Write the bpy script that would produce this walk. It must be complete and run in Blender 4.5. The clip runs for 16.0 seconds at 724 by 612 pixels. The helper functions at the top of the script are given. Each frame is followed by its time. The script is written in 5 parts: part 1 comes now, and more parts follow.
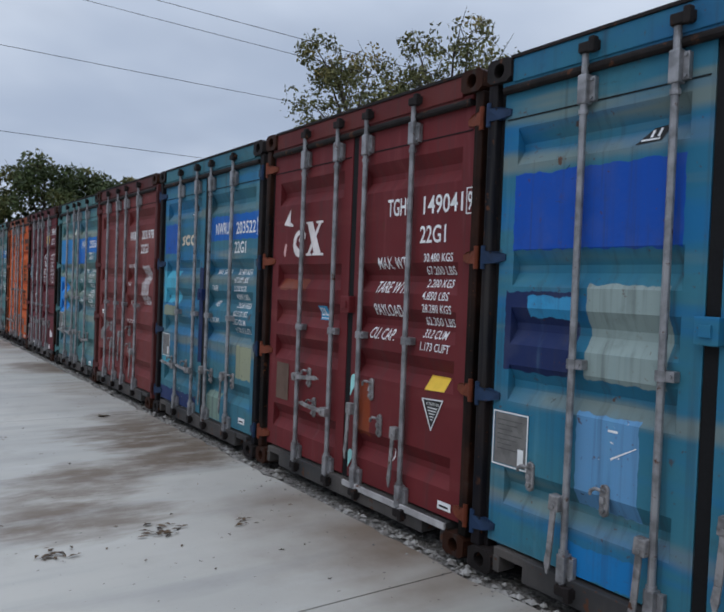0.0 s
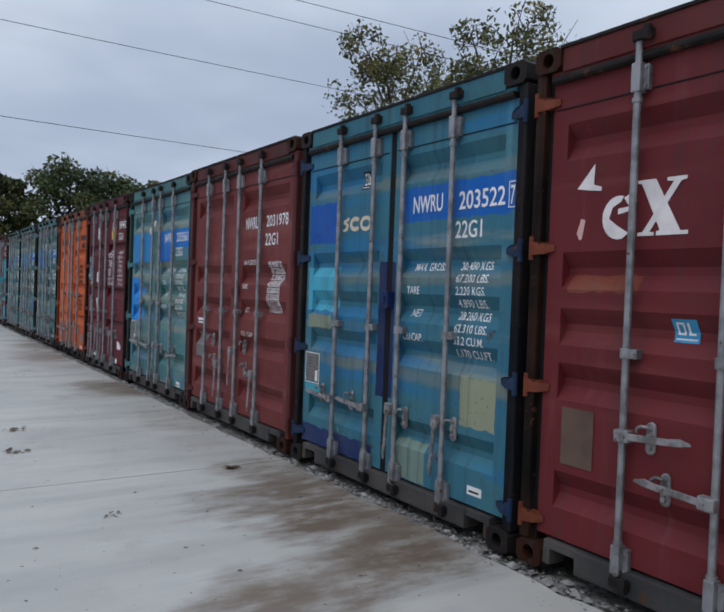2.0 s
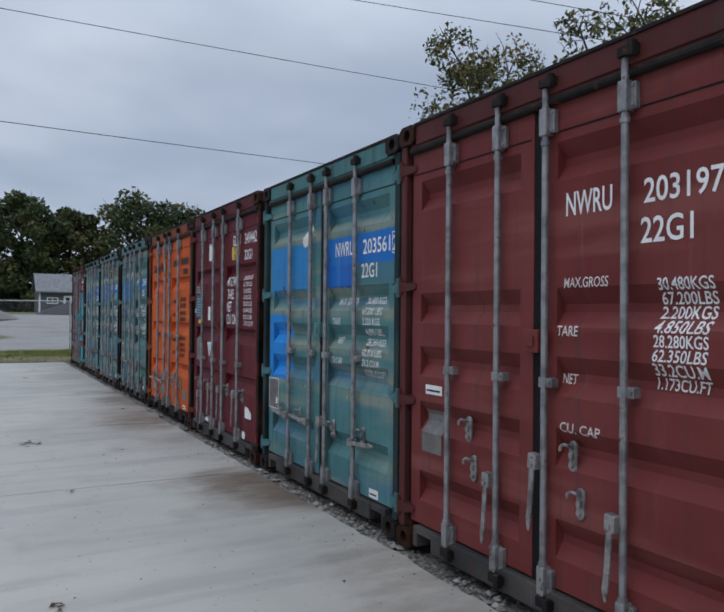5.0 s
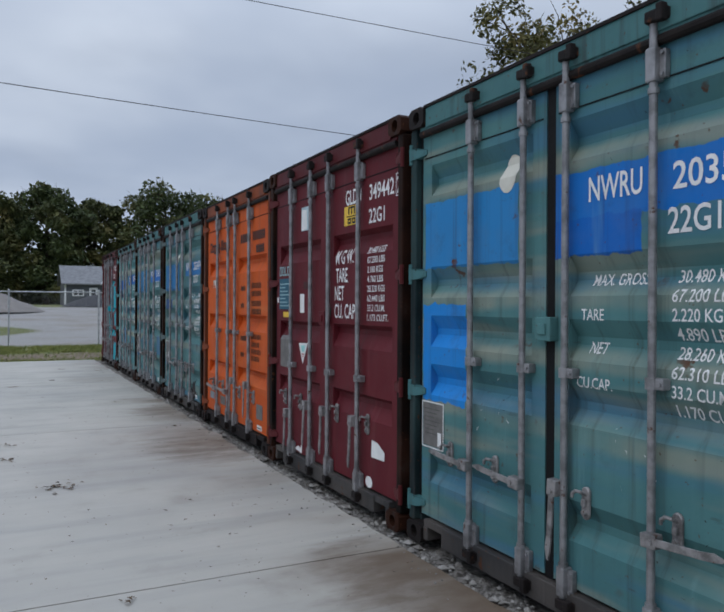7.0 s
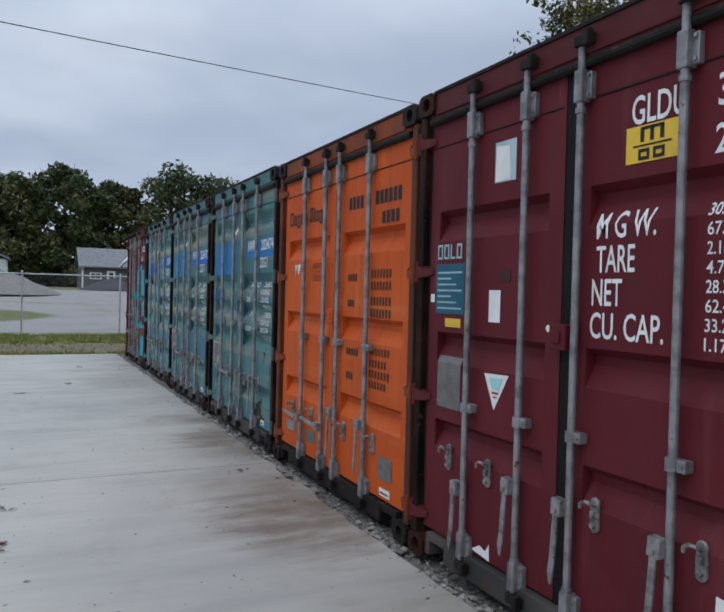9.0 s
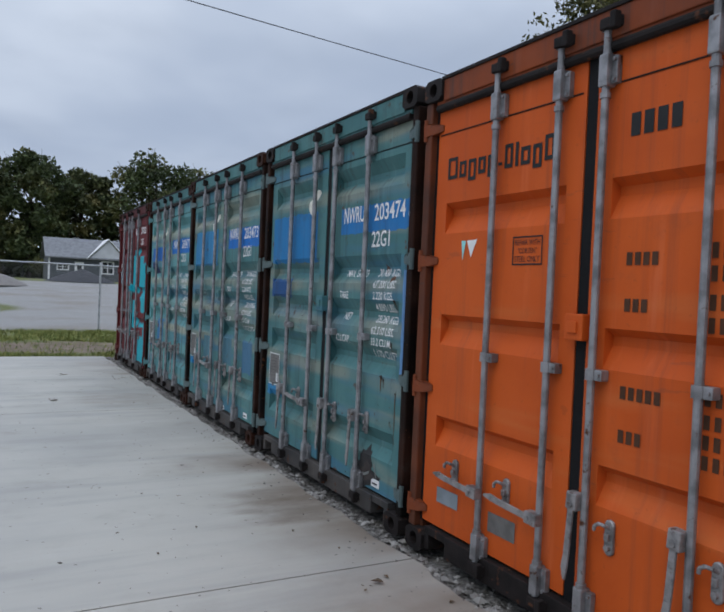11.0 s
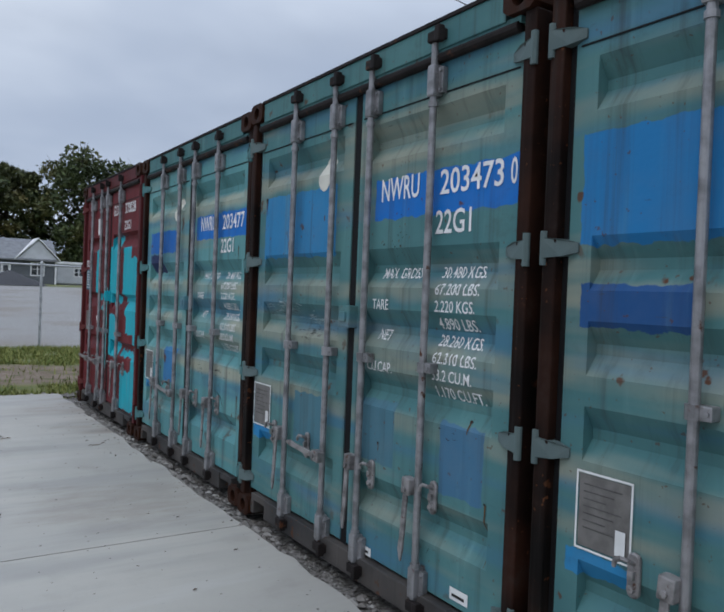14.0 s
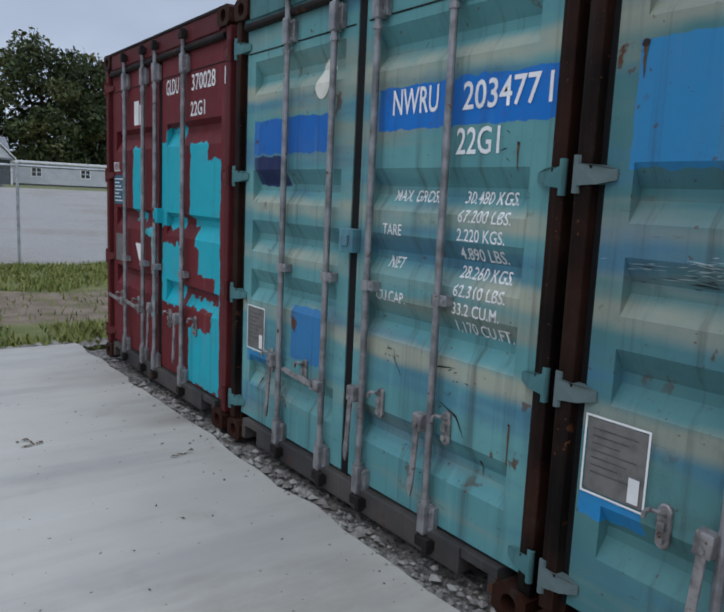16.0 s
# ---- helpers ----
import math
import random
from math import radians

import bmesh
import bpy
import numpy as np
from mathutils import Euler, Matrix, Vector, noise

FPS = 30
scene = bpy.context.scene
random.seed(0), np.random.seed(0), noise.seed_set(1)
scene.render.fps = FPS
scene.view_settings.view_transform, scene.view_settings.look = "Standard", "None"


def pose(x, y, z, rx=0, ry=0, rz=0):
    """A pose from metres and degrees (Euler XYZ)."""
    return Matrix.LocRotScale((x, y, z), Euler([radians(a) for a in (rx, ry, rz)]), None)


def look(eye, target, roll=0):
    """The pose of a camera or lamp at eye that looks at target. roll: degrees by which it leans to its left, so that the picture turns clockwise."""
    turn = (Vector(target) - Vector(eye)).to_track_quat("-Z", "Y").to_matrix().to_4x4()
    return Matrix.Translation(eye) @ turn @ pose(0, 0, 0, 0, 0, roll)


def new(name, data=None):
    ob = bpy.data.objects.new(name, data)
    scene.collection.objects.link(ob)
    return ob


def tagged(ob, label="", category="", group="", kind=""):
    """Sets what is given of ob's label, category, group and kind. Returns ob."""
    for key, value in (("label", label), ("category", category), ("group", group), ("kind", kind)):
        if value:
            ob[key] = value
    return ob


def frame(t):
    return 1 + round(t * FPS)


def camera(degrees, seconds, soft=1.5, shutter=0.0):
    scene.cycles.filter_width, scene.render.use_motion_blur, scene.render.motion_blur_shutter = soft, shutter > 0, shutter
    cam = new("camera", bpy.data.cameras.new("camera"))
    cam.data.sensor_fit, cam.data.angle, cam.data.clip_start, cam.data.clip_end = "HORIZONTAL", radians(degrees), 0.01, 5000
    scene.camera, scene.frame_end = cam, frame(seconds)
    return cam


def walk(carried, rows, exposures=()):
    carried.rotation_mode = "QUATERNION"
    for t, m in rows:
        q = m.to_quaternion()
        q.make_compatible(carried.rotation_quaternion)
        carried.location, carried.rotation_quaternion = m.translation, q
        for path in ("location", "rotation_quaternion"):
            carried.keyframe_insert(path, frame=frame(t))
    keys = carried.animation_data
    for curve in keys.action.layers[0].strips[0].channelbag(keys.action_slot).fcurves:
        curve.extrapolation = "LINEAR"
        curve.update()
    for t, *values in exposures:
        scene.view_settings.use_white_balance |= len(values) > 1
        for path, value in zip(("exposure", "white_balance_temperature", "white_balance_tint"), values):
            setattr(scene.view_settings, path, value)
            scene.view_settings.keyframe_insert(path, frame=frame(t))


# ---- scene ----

# ---- camera and walk ----
cam = camera(53.5, 16.0, soft=2.0)
ROWS = [
    (0, -2.614, -0.257, 1.425, 88.56, -2.18, -34.74),
    (0.5, -2.666, 0.404, 1.396, 88.99, -2.51, -31.77),
    (1, -2.784, 1.019, 1.431, 88.51, -1.68, -31.94),
    (1.5, -2.765, 1.615, 1.382, 88.62, -1.80, -32.70),
    (2, -2.721, 2.317, 1.357, 88.81, -2.11, -33.26),
    (2.5, -2.654, 2.950, 1.406, 88.93, -0.81, -32.79),
    (3, -2.603, 3.670, 1.434, 89.70, -0.81, -32.27),
    (3.5, -2.567, 4.339, 1.441, 90.31, -1.04, -30.97),
    (4, -2.516, 4.922, 1.435, 90.91, -0.68, -30.08),
    (6.5, -2.173, 7.947, 1.416, 90.16, -0.64, -26.41),
    (7, -2.201, 8.636, 1.407, 89.98, -0.33, -26.61),
    (7.5, -2.163, 9.326, 1.413, 89.64, -0.85, -26.49),
    (8, -2.101, 9.998, 1.416, 89.49, -1.03, -25.59),
    (8.5, -2.056, 10.679, 1.431, 89.37, -1.00, -25.14),
    (9, -2.055, 11.331, 1.471, 89.00, -1.43, -25.46),
    (11.5, -2.173, 14.710, 1.400, 88.61, -2.03, -28.76),
    (12, -2.060, 15.423, 1.439, 87.79, -0.68, -28.76),
    (12.5, -2.002, 16.091, 1.453, 87.80, -0.84, -29.42),
    (13, -1.957, 16.827, 1.458, 87.84, -0.88, -30.67),
    (13.5, -1.898, 17.477, 1.464, 88.30, -1.38, -31.75),
    (14, -1.904, 18.138, 1.417, 89.15, -2.23, -33.00),
    (14.5, -1.901, 18.824, 1.457, 88.22, -1.85, -34.38),
    (15, -1.939, 19.531, 1.499, 86.83, -2.20, -35.22),
    (15.5, -1.906, 20.282, 1.510, 84.34, -2.31, -35.77),
    (16, -1.909, 20.937, 1.498, 81.48, -2.55, -35.88),
]
walk(cam, [(t, pose(*row)) for t, *row in ROWS], [(0.0, 0.0), (2.5, -0.03), (3.5, -0.16), (4.5, -0.14), (7.0, -0.10), (9.0, 0.0), (12.0, 0.0), (16.0, 0.02)])

# ---- world and light: a bright overcast sky ----
world = bpy.data.worlds.new("overcast_sky")
scene.world = world
world.use_nodes = True
wt = world.node_tree
wt.nodes.clear()


def node(nt, kind, ins=None, **props):
    n = nt.nodes.new(kind)
    for key, value in props.items():
        setattr(n, key, value)
    for key, value in (ins or {}).items():
        if isinstance(value, bpy.types.NodeSocket):
            nt.links.new(value, n.inputs[key])
        else:
            n.inputs[key].default_value = value
    return n


def calc(nt, op, a, b=0.0, clamp=False):
    return node(nt, "ShaderNodeMath", {0: a, 1: b}, operation=op, use_clamp=clamp).outputs[0]


def mixed(nt, fac, a, b, blend="MIX"):
    n = node(nt, "ShaderNodeMix", data_type="RGBA", blend_type=blend)
    for i, value in ((0, fac), (6, a), (7, b)):
        if isinstance(value, bpy.types.NodeSocket):
            nt.links.new(value, n.inputs[i])
        else:
            n.inputs[i].default_value = value if i == 0 else (*value[:3], 1)
    return n.outputs[2]


def ranged(nt, value, a, b, c=0.0, d=1.0):
    return node(nt, "ShaderNodeMapRange", {0: value, 1: a, 2: b, 3: c, 4: d}, interpolation_type="SMOOTHSTEP").outputs[0]


def noised(nt, vec, scale, detail=4.0, rough=0.55):
    return node(nt, "ShaderNodeTexNoise", {"Vector": vec, "Scale": scale, "Detail": detail, "Roughness": rough}).outputs[0]


def scaled(nt, vec, s, move=(0, 0, 0)):
    return node(nt, "ShaderNodeMapping", {"Vector": vec, "Scale": s, "Location": move}).outputs[0]


SUN_TURN, SUN_HEIGHT = radians(210), radians(52)
sky = node(wt, "ShaderNodeTexSky", sky_type="NISHITA", sun_disc=False, sun_elevation=SUN_HEIGHT, sun_rotation=SUN_TURN)
way = node(wt, "ShaderNodeTexCoord").outputs["Generated"]
sep = node(wt, "ShaderNodeSeparateXYZ", {0: way})
up = calc(wt, "MAXIMUM", sep.outputs[2], 0.0)
low = calc(wt, "ADD", up, 0.22)
deck = node(wt, "ShaderNodeCombineXYZ", {0: calc(wt, "DIVIDE", sep.outputs[0], low), 1: calc(wt, "DIVIDE", sep.outputs[1], low), 2: 0.0}).outputs[0]
puff = ranged(wt, noised(wt, deck, 0.85, 4.0, 0.45), 0.36, 0.70)
wisp = noised(wt, deck, 3.2, 4.0, 0.5)
cloud = mixed(wt, puff, (0.375, 0.45, 0.59), (0.62, 0.695, 0.82))
cloud = mixed(wt, ranged(wt, wisp, 0.45, 0.8, 0.0, 0.22), cloud, (0.33, 0.385, 0.49))
# an overcast deck is about three times as bright overhead as at the horizon
lift = ranged(wt, up, 0.30, 0.90, 1.0, 2.5)
cloud = node(wt, "ShaderNodeVectorMath", {0: cloud, 1: (1, 1, 1)}, operation="MULTIPLY")
wt.links.new(node(wt, "ShaderNodeCombineXYZ", {0: lift, 1: lift, 2: lift}).outputs[0], cloud.inputs[1])
clear = node(wt, "ShaderNodeBackground", {"Color": sky.outputs[0], "Strength": 0.05})
deckbg = node(wt, "ShaderNodeBackground", {"Color": cloud.outputs[0], "Strength": 1.08})
both = node(wt, "ShaderNodeMixShader", {0: 0.94, 1: clear.outputs[0], 2: deckbg.outputs[0]})
node(wt, "ShaderNodeOutputWorld", {0: both.outputs[0]})

sun = new("sun", bpy.data.lights.new("sun", "SUN"))
sun.data.energy, sun.data.angle, sun.data.color = 0.6, radians(40), (1.0, 0.96, 0.9)
sun.matrix_world = look((-20, -12, 30), (0, 0, 0))

# ---- materials ----
GROUPS = {}


def patch_group():
    """Mask of a painted rectangle: 1 inside u0..u1, z0..z1."""
    if "patch" in GROUPS:
        return GROUPS["patch"]
    g = bpy.data.node_groups.new("painted_rectangle", "ShaderNodeTree")
    for n in ("u", "z", "u0", "u1", "z0", "z1"):
        g.interface.new_socket(n, in_out="INPUT", socket_type="NodeSocketFloat")
    g.interface.new_socket("mask", in_out="OUTPUT", socket_type="NodeSocketFloat")
    i = g.nodes.new("NodeGroupInput")
    o = g.nodes.new("NodeGroupOutput")
    e = 0.004

    def side(a, b):
        return calc(g, "DIVIDE", calc(g, "SUBTRACT", i.outputs[a], i.outputs[b]), e, True)
    m = calc(g, "MULTIPLY", calc(g, "MULTIPLY", side("u", "u0"), side("u1", "u")), calc(g, "MULTIPLY", side("z", "z0"), side("z1", "z")))
    g.links.new(m, o.inputs[0])
    GROUPS["patch"] = g
    return g


def material(name):
    m = bpy.data.materials.new(name)
    m.use_nodes = True
    nt = m.node_tree
    return m, nt, nt.nodes["Principled BSDF"]


def finish(nt, bsdf, colour, rough, bump=None, strength=0.3, distance=0.01, metal=0.0):
    for key, value in (("Base Color", colour), ("Roughness", rough), ("Metallic", metal)):
        if isinstance(value, bpy.types.NodeSocket):
            nt.links.new(value, bsdf.inputs[key])
        else:
            bsdf.inputs[key].default_value = (*value, 1) if isinstance(value, tuple) else value
    if bump is not None:
        b = node(nt, "ShaderNodeBump", {"Height": bump, "Strength": strength, "Distance": distance})
        nt.links.new(b.outputs[0], bsdf.inputs["Normal"])


RUST = (0.085, 0.032, 0.014)


def paint(name, base, fade, bands=(), patches=(), rust=0.4, seed=0.0, grime=0.55, ragged=0.012, strips=(), strip_tone=(0.25, 0.255, 0.195)):
    """Weathered container paint. bands: colours that show in long horizontal bleached streaks. patches: (u0, z0, u1, z1, colour)."""
    m, nt, bsdf = material(name)
    co = node(nt, "ShaderNodeTexCoord").outputs["Object"]
    at = scaled(nt, co, (1, 1, 1), (seed * 7.3, seed * 3.1, seed * 5.7))
    colour = mixed(nt, ranged(nt, noised(nt, at, 1.7, 5.0), 0.36, 0.66), base, fade)
    for n, (tone, share) in enumerate(bands):
        wave = noised(nt, scaled(nt, at, (0.55, 0.5, 5.0), (n * 3.7, 0, n * 9.1)), 1.0, 3.0)
        colour = mixed(nt, ranged(nt, wave, 0.60 - share * 0.3, 0.80 - share * 0.3, 0.0, 0.8), colour, tone)
    for n, (zc, half, share) in enumerate(strips):
        # a chalky strip of sun-bleached paint, uneven along its length
        h = node(nt, "ShaderNodeSeparateXYZ", {0: co}).outputs[2]
        wander = calc(nt, "MULTIPLY", calc(nt, "SUBTRACT", noised(nt, scaled(nt, at, (1.0, 1.0, 1.0), (n * 2.7, 0, 0)), 2.2, 4.0), 0.5), half * 1.6)
        away = calc(nt, "ABSOLUTE", calc(nt, "SUBTRACT", calc(nt, "ADD", h, wander), zc))
        patchy = ranged(nt, noised(nt, scaled(nt, at, (0.8, 1.0, 0.8), (0, n * 5.1, 0)), 1.8, 4.0), 0.36, 0.62, 0.25, 1.0)
        colour = mixed(nt, calc(nt, "MULTIPLY", ranged(nt, away, half * 0.3, half * 1.25, share, 0.0), patchy), colour, strip_tone)
    if patches:
        jitter = node(nt, "ShaderNodeTexNoise", {"Vector": at, "Scale": 14.0, "Detail": 3.0})
        js = node(nt, "ShaderNodeSeparateColor", {0: jitter.outputs[1]})
        ps = node(nt, "ShaderNodeSeparateXYZ", {0: co})
        u = calc(nt, "ADD", ps.outputs[0], calc(nt, "MULTIPLY", calc(nt, "SUBTRACT", js.outputs[0], 0.5), ragged * 2))
        z = calc(nt, "ADD", ps.outputs[2], calc(nt, "MULTIPLY", calc(nt, "SUBTRACT", js.outputs[1], 0.5), ragged * 4))
        for u0, z0, u1, z1, tone in patches:
            g = node(nt, "ShaderNodeGroup", node_tree=patch_group())
            for key, value in (("u", u), ("z", z)):
                nt.links.new(value, g.inputs[key])
            for key, value in (("u0", u0), ("u1", u1), ("z0", z0), ("z1", z1)):
                g.inputs[key].default_value = value
            worn = mixed(nt, ranged(nt, noised(nt, at, 6.0), 0.4, 0.75, 0.0, 0.35), tone, tuple(c * 0.7 + 0.05 for c in tone))
            colour = mixed(nt, g.outputs[0], colour, worn)
    # rain streaks, dirt and rust
    streak = noised(nt, scaled(nt, at, (16, 4, 0.5)), 1.0, 4.0, 0.65)
    colour = mixed(nt, ranged(nt, streak, 0.5, 0.78, 0.0, grime), colour, (0.035, 0.032, 0.03))
    chalk = noised(nt, scaled(nt, at, (9, 4, 0.8)), 1.0, 4.0, 0.6)
    colour = mixed(nt, ranged(nt, chalk, 0.58, 0.8, 0.0, 0.25), colour, tuple(min(0.8, c * 1.6 + 0.08 * min(1.0, max(base) * 8)) for c in fade))
    spots = calc(nt, "MULTIPLY", ranged(nt, noised(nt, at, 11.0, 3.0), 0.64, 0.70), ranged(nt, noised(nt, at, 2.1, 3.0), 0.48, 0.66))
    colour = mixed(nt, calc(nt, "MULTIPLY", spots, min(1.0, rust * 1.8)), colour, RUST)
    smudge = ranged(nt, noised(nt, at, 3.4, 6.0, 0.7), 0.56, 0.74, 0.0, grime * 0.55)
    colour = mixed(nt, smudge, colour, (0.03, 0.03, 0.028))
    scrape = calc(nt, "MULTIPLY", ranged(nt, noised(nt, scaled(nt, at, (5.0, 5.0, 26.0)), 1.0, 5.0, 0.7), 0.64, 0.69), ranged(nt, noised(nt, at, 1.3, 2.0), 0.46, 0.6))
    colour = mixed(nt, calc(nt, "MULTIPLY", scrape, grime * 0.75), colour, (0.045, 0.04, 0.036))
    chips = ranged(nt, noised(nt, at, 38.0, 2.0), 0.70, 0.73)
    colour = mixed(nt, calc(nt, "MULTIPLY", chips, rust), colour, RUST)
    rough = calc(nt, "ADD", 0.50, calc(nt, "MULTIPLY", noised(nt, at, 5.0), 0.25))
    dents = calc(nt, "ADD", noised(nt, at, 2.4, 2.0), calc(nt, "MULTIPLY", noised(nt, at, 45.0, 2.0), 0.05))
    bsdf.inputs["Specular IOR Level"].default_value = 0.22 if max(base) > 0.02 else 0.08
    finish(nt, bsdf, colour, rough, dents, 0.4, 0.03)
    return m


def plain(name, colour, dark=0.6, rough=0.6, scale=6.0, metal=0.0, rust=0.0, bump=0.15):
    m, nt, bsdf = material(name)
    co = node(nt, "ShaderNodeTexCoord").outputs["Object"]
    rnd = node(nt, "ShaderNodeObjectInfo").outputs["Random"]
    at = node(nt, "ShaderNodeVectorMath", {0: co}, operation="ADD")
    nt.links.new(node(nt, "ShaderNodeCombineXYZ", {0: calc(nt, "MULTIPLY", rnd, 30.0), 1: 0.0, 2: calc(nt, "MULTIPLY", rnd, 17.0)}).outputs[0], at.inputs[1])
    at = at.outputs[0]
    c = mixed(nt, ranged(nt, noised(nt, at, scale, 4.0), 0.35, 0.7), colour, tuple(v * dark for v in colour))
    if rust:
        c = mixed(nt, ranged(nt, noised(nt, at, scale * 1.3, 4.0, 0.65), 0.72 - rust * 0.3, 0.8 - rust * 0.3), c, RUST)
    fine = noised(nt, at, scale * 9, 3.0)
    bsdf.inputs["Specular IOR Level"].default_value = 0.5 if metal else 0.22
    finish(nt, bsdf, c, calc(nt, "ADD", rough - 0.1, calc(nt, "MULTIPLY", fine, 0.2)), fine, bump, 0.004, metal)
    return m


GALV = plain("galvanised_rod", (0.30, 0.295, 0.30), 0.5, 0.45, 12.0, 0.55, 0.30)
STEEL = plain("worn_bare_steel", (0.29, 0.275, 0.27), 0.4, 0.5, 18.0, 0.4, 0.36)
RUBBER = plain("black_rubber_gasket", (0.005, 0.005, 0.0055), 0.6, 0.75, 8.0)
DARKIRON = plain("dark_rusty_iron", (0.015, 0.011, 0.010), 0.5, 0.75, 10.0, 0.0, 0.4)
WHITE = plain("white_stencil_paint", (0.74, 0.74, 0.73), 0.85, 0.6, 12.0)
BLACK = plain("black_print", (0.02, 0.02, 0.02), 0.8, 0.6, 12.0)
PAPER = plain("white_paper_sticker", (0.72, 0.72, 0.70), 0.85, 0.6, 9.0)
YELLOW = plain("yellow_sticker", (0.72, 0.46, 0.05), 0.85, 0.5, 9.0)
PLATE = plain("dull_alloy_plate", (0.17, 0.16, 0.15), 0.7, 0.5, 16.0, 0.3)
PLATELINE = plain("worn_plate_print", (0.10, 0.095, 0.09), 0.7, 0.6, 16.0)
CREAM = plain("cream_paint_spot", (0.62, 0.60, 0.52), 0.85, 0.6, 9.0)
CYANTAG = plain("pale_cyan_paint", (0.30, 0.62, 0.60), 0.85, 0.6, 9.0)
BLUETAG = plain("blue_label_print", (0.05, 0.30, 0.52), 0.8, 0.5, 9.0)
TEALTAG = plain("dark_teal_label", (0.02, 0.10, 0.15), 0.8, 0.5, 9.0)
DRIP = plain("thin_rust_stain", (0.10, 0.060, 0.030), 0.6, 0.8, 30.0)
RUSTBLOT = plain("dark_rust_blot", (0.035, 0.022, 0.016), 0.6, 0.85, 30.0)
PALESCRAPE = plain("pale_scraped_paint", (0.36, 0.45, 0.46), 0.8, 0.6, 20.0)
FADEDBLACK = plain("worn_black_print", (0.075, 0.032, 0.016), 0.7, 0.7, 16.0)
LOGOCREAM = plain("faded_cream_logo_paint", (0.62, 0.52, 0.38), 0.8, 0.6, 8.0)
LOGOWHITE = plain("chipped_white_logo_paint", (0.72, 0.66, 0.64), 0.8, 0.6, 8.0)

# ---- helpers for shapes ----


def part(name, bm, mat, parent=None, label=""):
    me = bpy.data.meshes.new(name)
    bm.to_mesh(me)
    bm.free()
    me.materials.append(mat)
    ob = new(name, me)
    ob.parent = parent
    if label:
        ob["label"] = label
    return ob


def again(name, me, parent, m, label=""):
    """Another object on the same mesh."""
    ob = new(name, me)
    ob.parent = parent
    ob.matrix_basis = m
    if label:
        ob["label"] = label
    return ob


def raw(name, verts, faces, mat, parent=None, label="", smooth=False):
    me = bpy.data.meshes.new(name)
    me.from_pydata(verts, [], faces)
    me.materials.append(mat)
    if smooth:
        me.shade_smooth()
    ob = new(name, me)
    ob.parent = parent
    if label:
        ob["label"] = label
    return ob


def thing(name, label, category, m=Matrix(), group="", kind=""):
    ob = new(name)
    ob.matrix_basis = m
    ob.empty_display_size = 0.2
    return tagged(ob, label, category, group, kind)


def box(bm, x0, x1, y0, y1, z0, z1, bevel=0.0):
    r = bmesh.ops.create_cube(bm, size=1.0, matrix=Matrix.LocRotScale(((x0 + x1) / 2, (y0 + y1) / 2, (z0 + z1) / 2), None, (x1 - x0, y1 - y0, z1 - z0)))
    if bevel:
        edges = list({e for v in r["verts"] for e in v.link_edges})
        bmesh.ops.bevel(bm, geom=edges, offset=bevel, segments=2, affect="EDGES", profile=0.6)
    return bm


def tube(bm, a, b, r0, r1=None, sides=10, caps=True):
    a, b = Vector(a), Vector(b)
    d = b - a
    m = Matrix.Translation((a + b) / 2) @ d.to_track_quat("Z", "Y").to_matrix().to_4x4()
    bmesh.ops.create_cone(bm, cap_ends=caps, segments=sides, radius1=r0, radius2=r0 if r1 is None else r1, depth=d.length, matrix=m)
    return bm


# ---- shipping containers ----
CW, CH, CL, GAP = 2.438, 2.591, 6.058, 0.06
FRONT = 0.045  # the door leaves stand this far behind the corner castings
LEAVES = ((0.092, 1.186), (1.250, 2.354))
EDGE = 0.095
RODS = (0.60, 1.04, 1.38, 1.86)


def profile_points(kind, dark):
    pts = [(0.165, 0.0)]
    for z in sorted(dark):
        if kind == "wave":
            pts += [(z - 0.145, 0.0), (z - 0.075, 0.048), (z - 0.038, 0.048), (z + 0.038, 0.0)]
        else:
            pts += [(z - 0.120, 0.0), (z - 0.025, 0.050), (z + 0.014, 0.050), (z + 0.045, 0.0)]
    return pts + [(2.415, 0.0)]


def depth_at(pts, u, z):
    for a, b in LEAVES:
        if a + EDGE <= u <= b - EDGE:
            for (z0, y0), (z1, y1) in zip(pts, pts[1:]):
                if z0 <= z <= z1:
                    return y0 + (y1 - y0) * (z - z0) / max(1e-6, z1 - z0)
    return 0.0


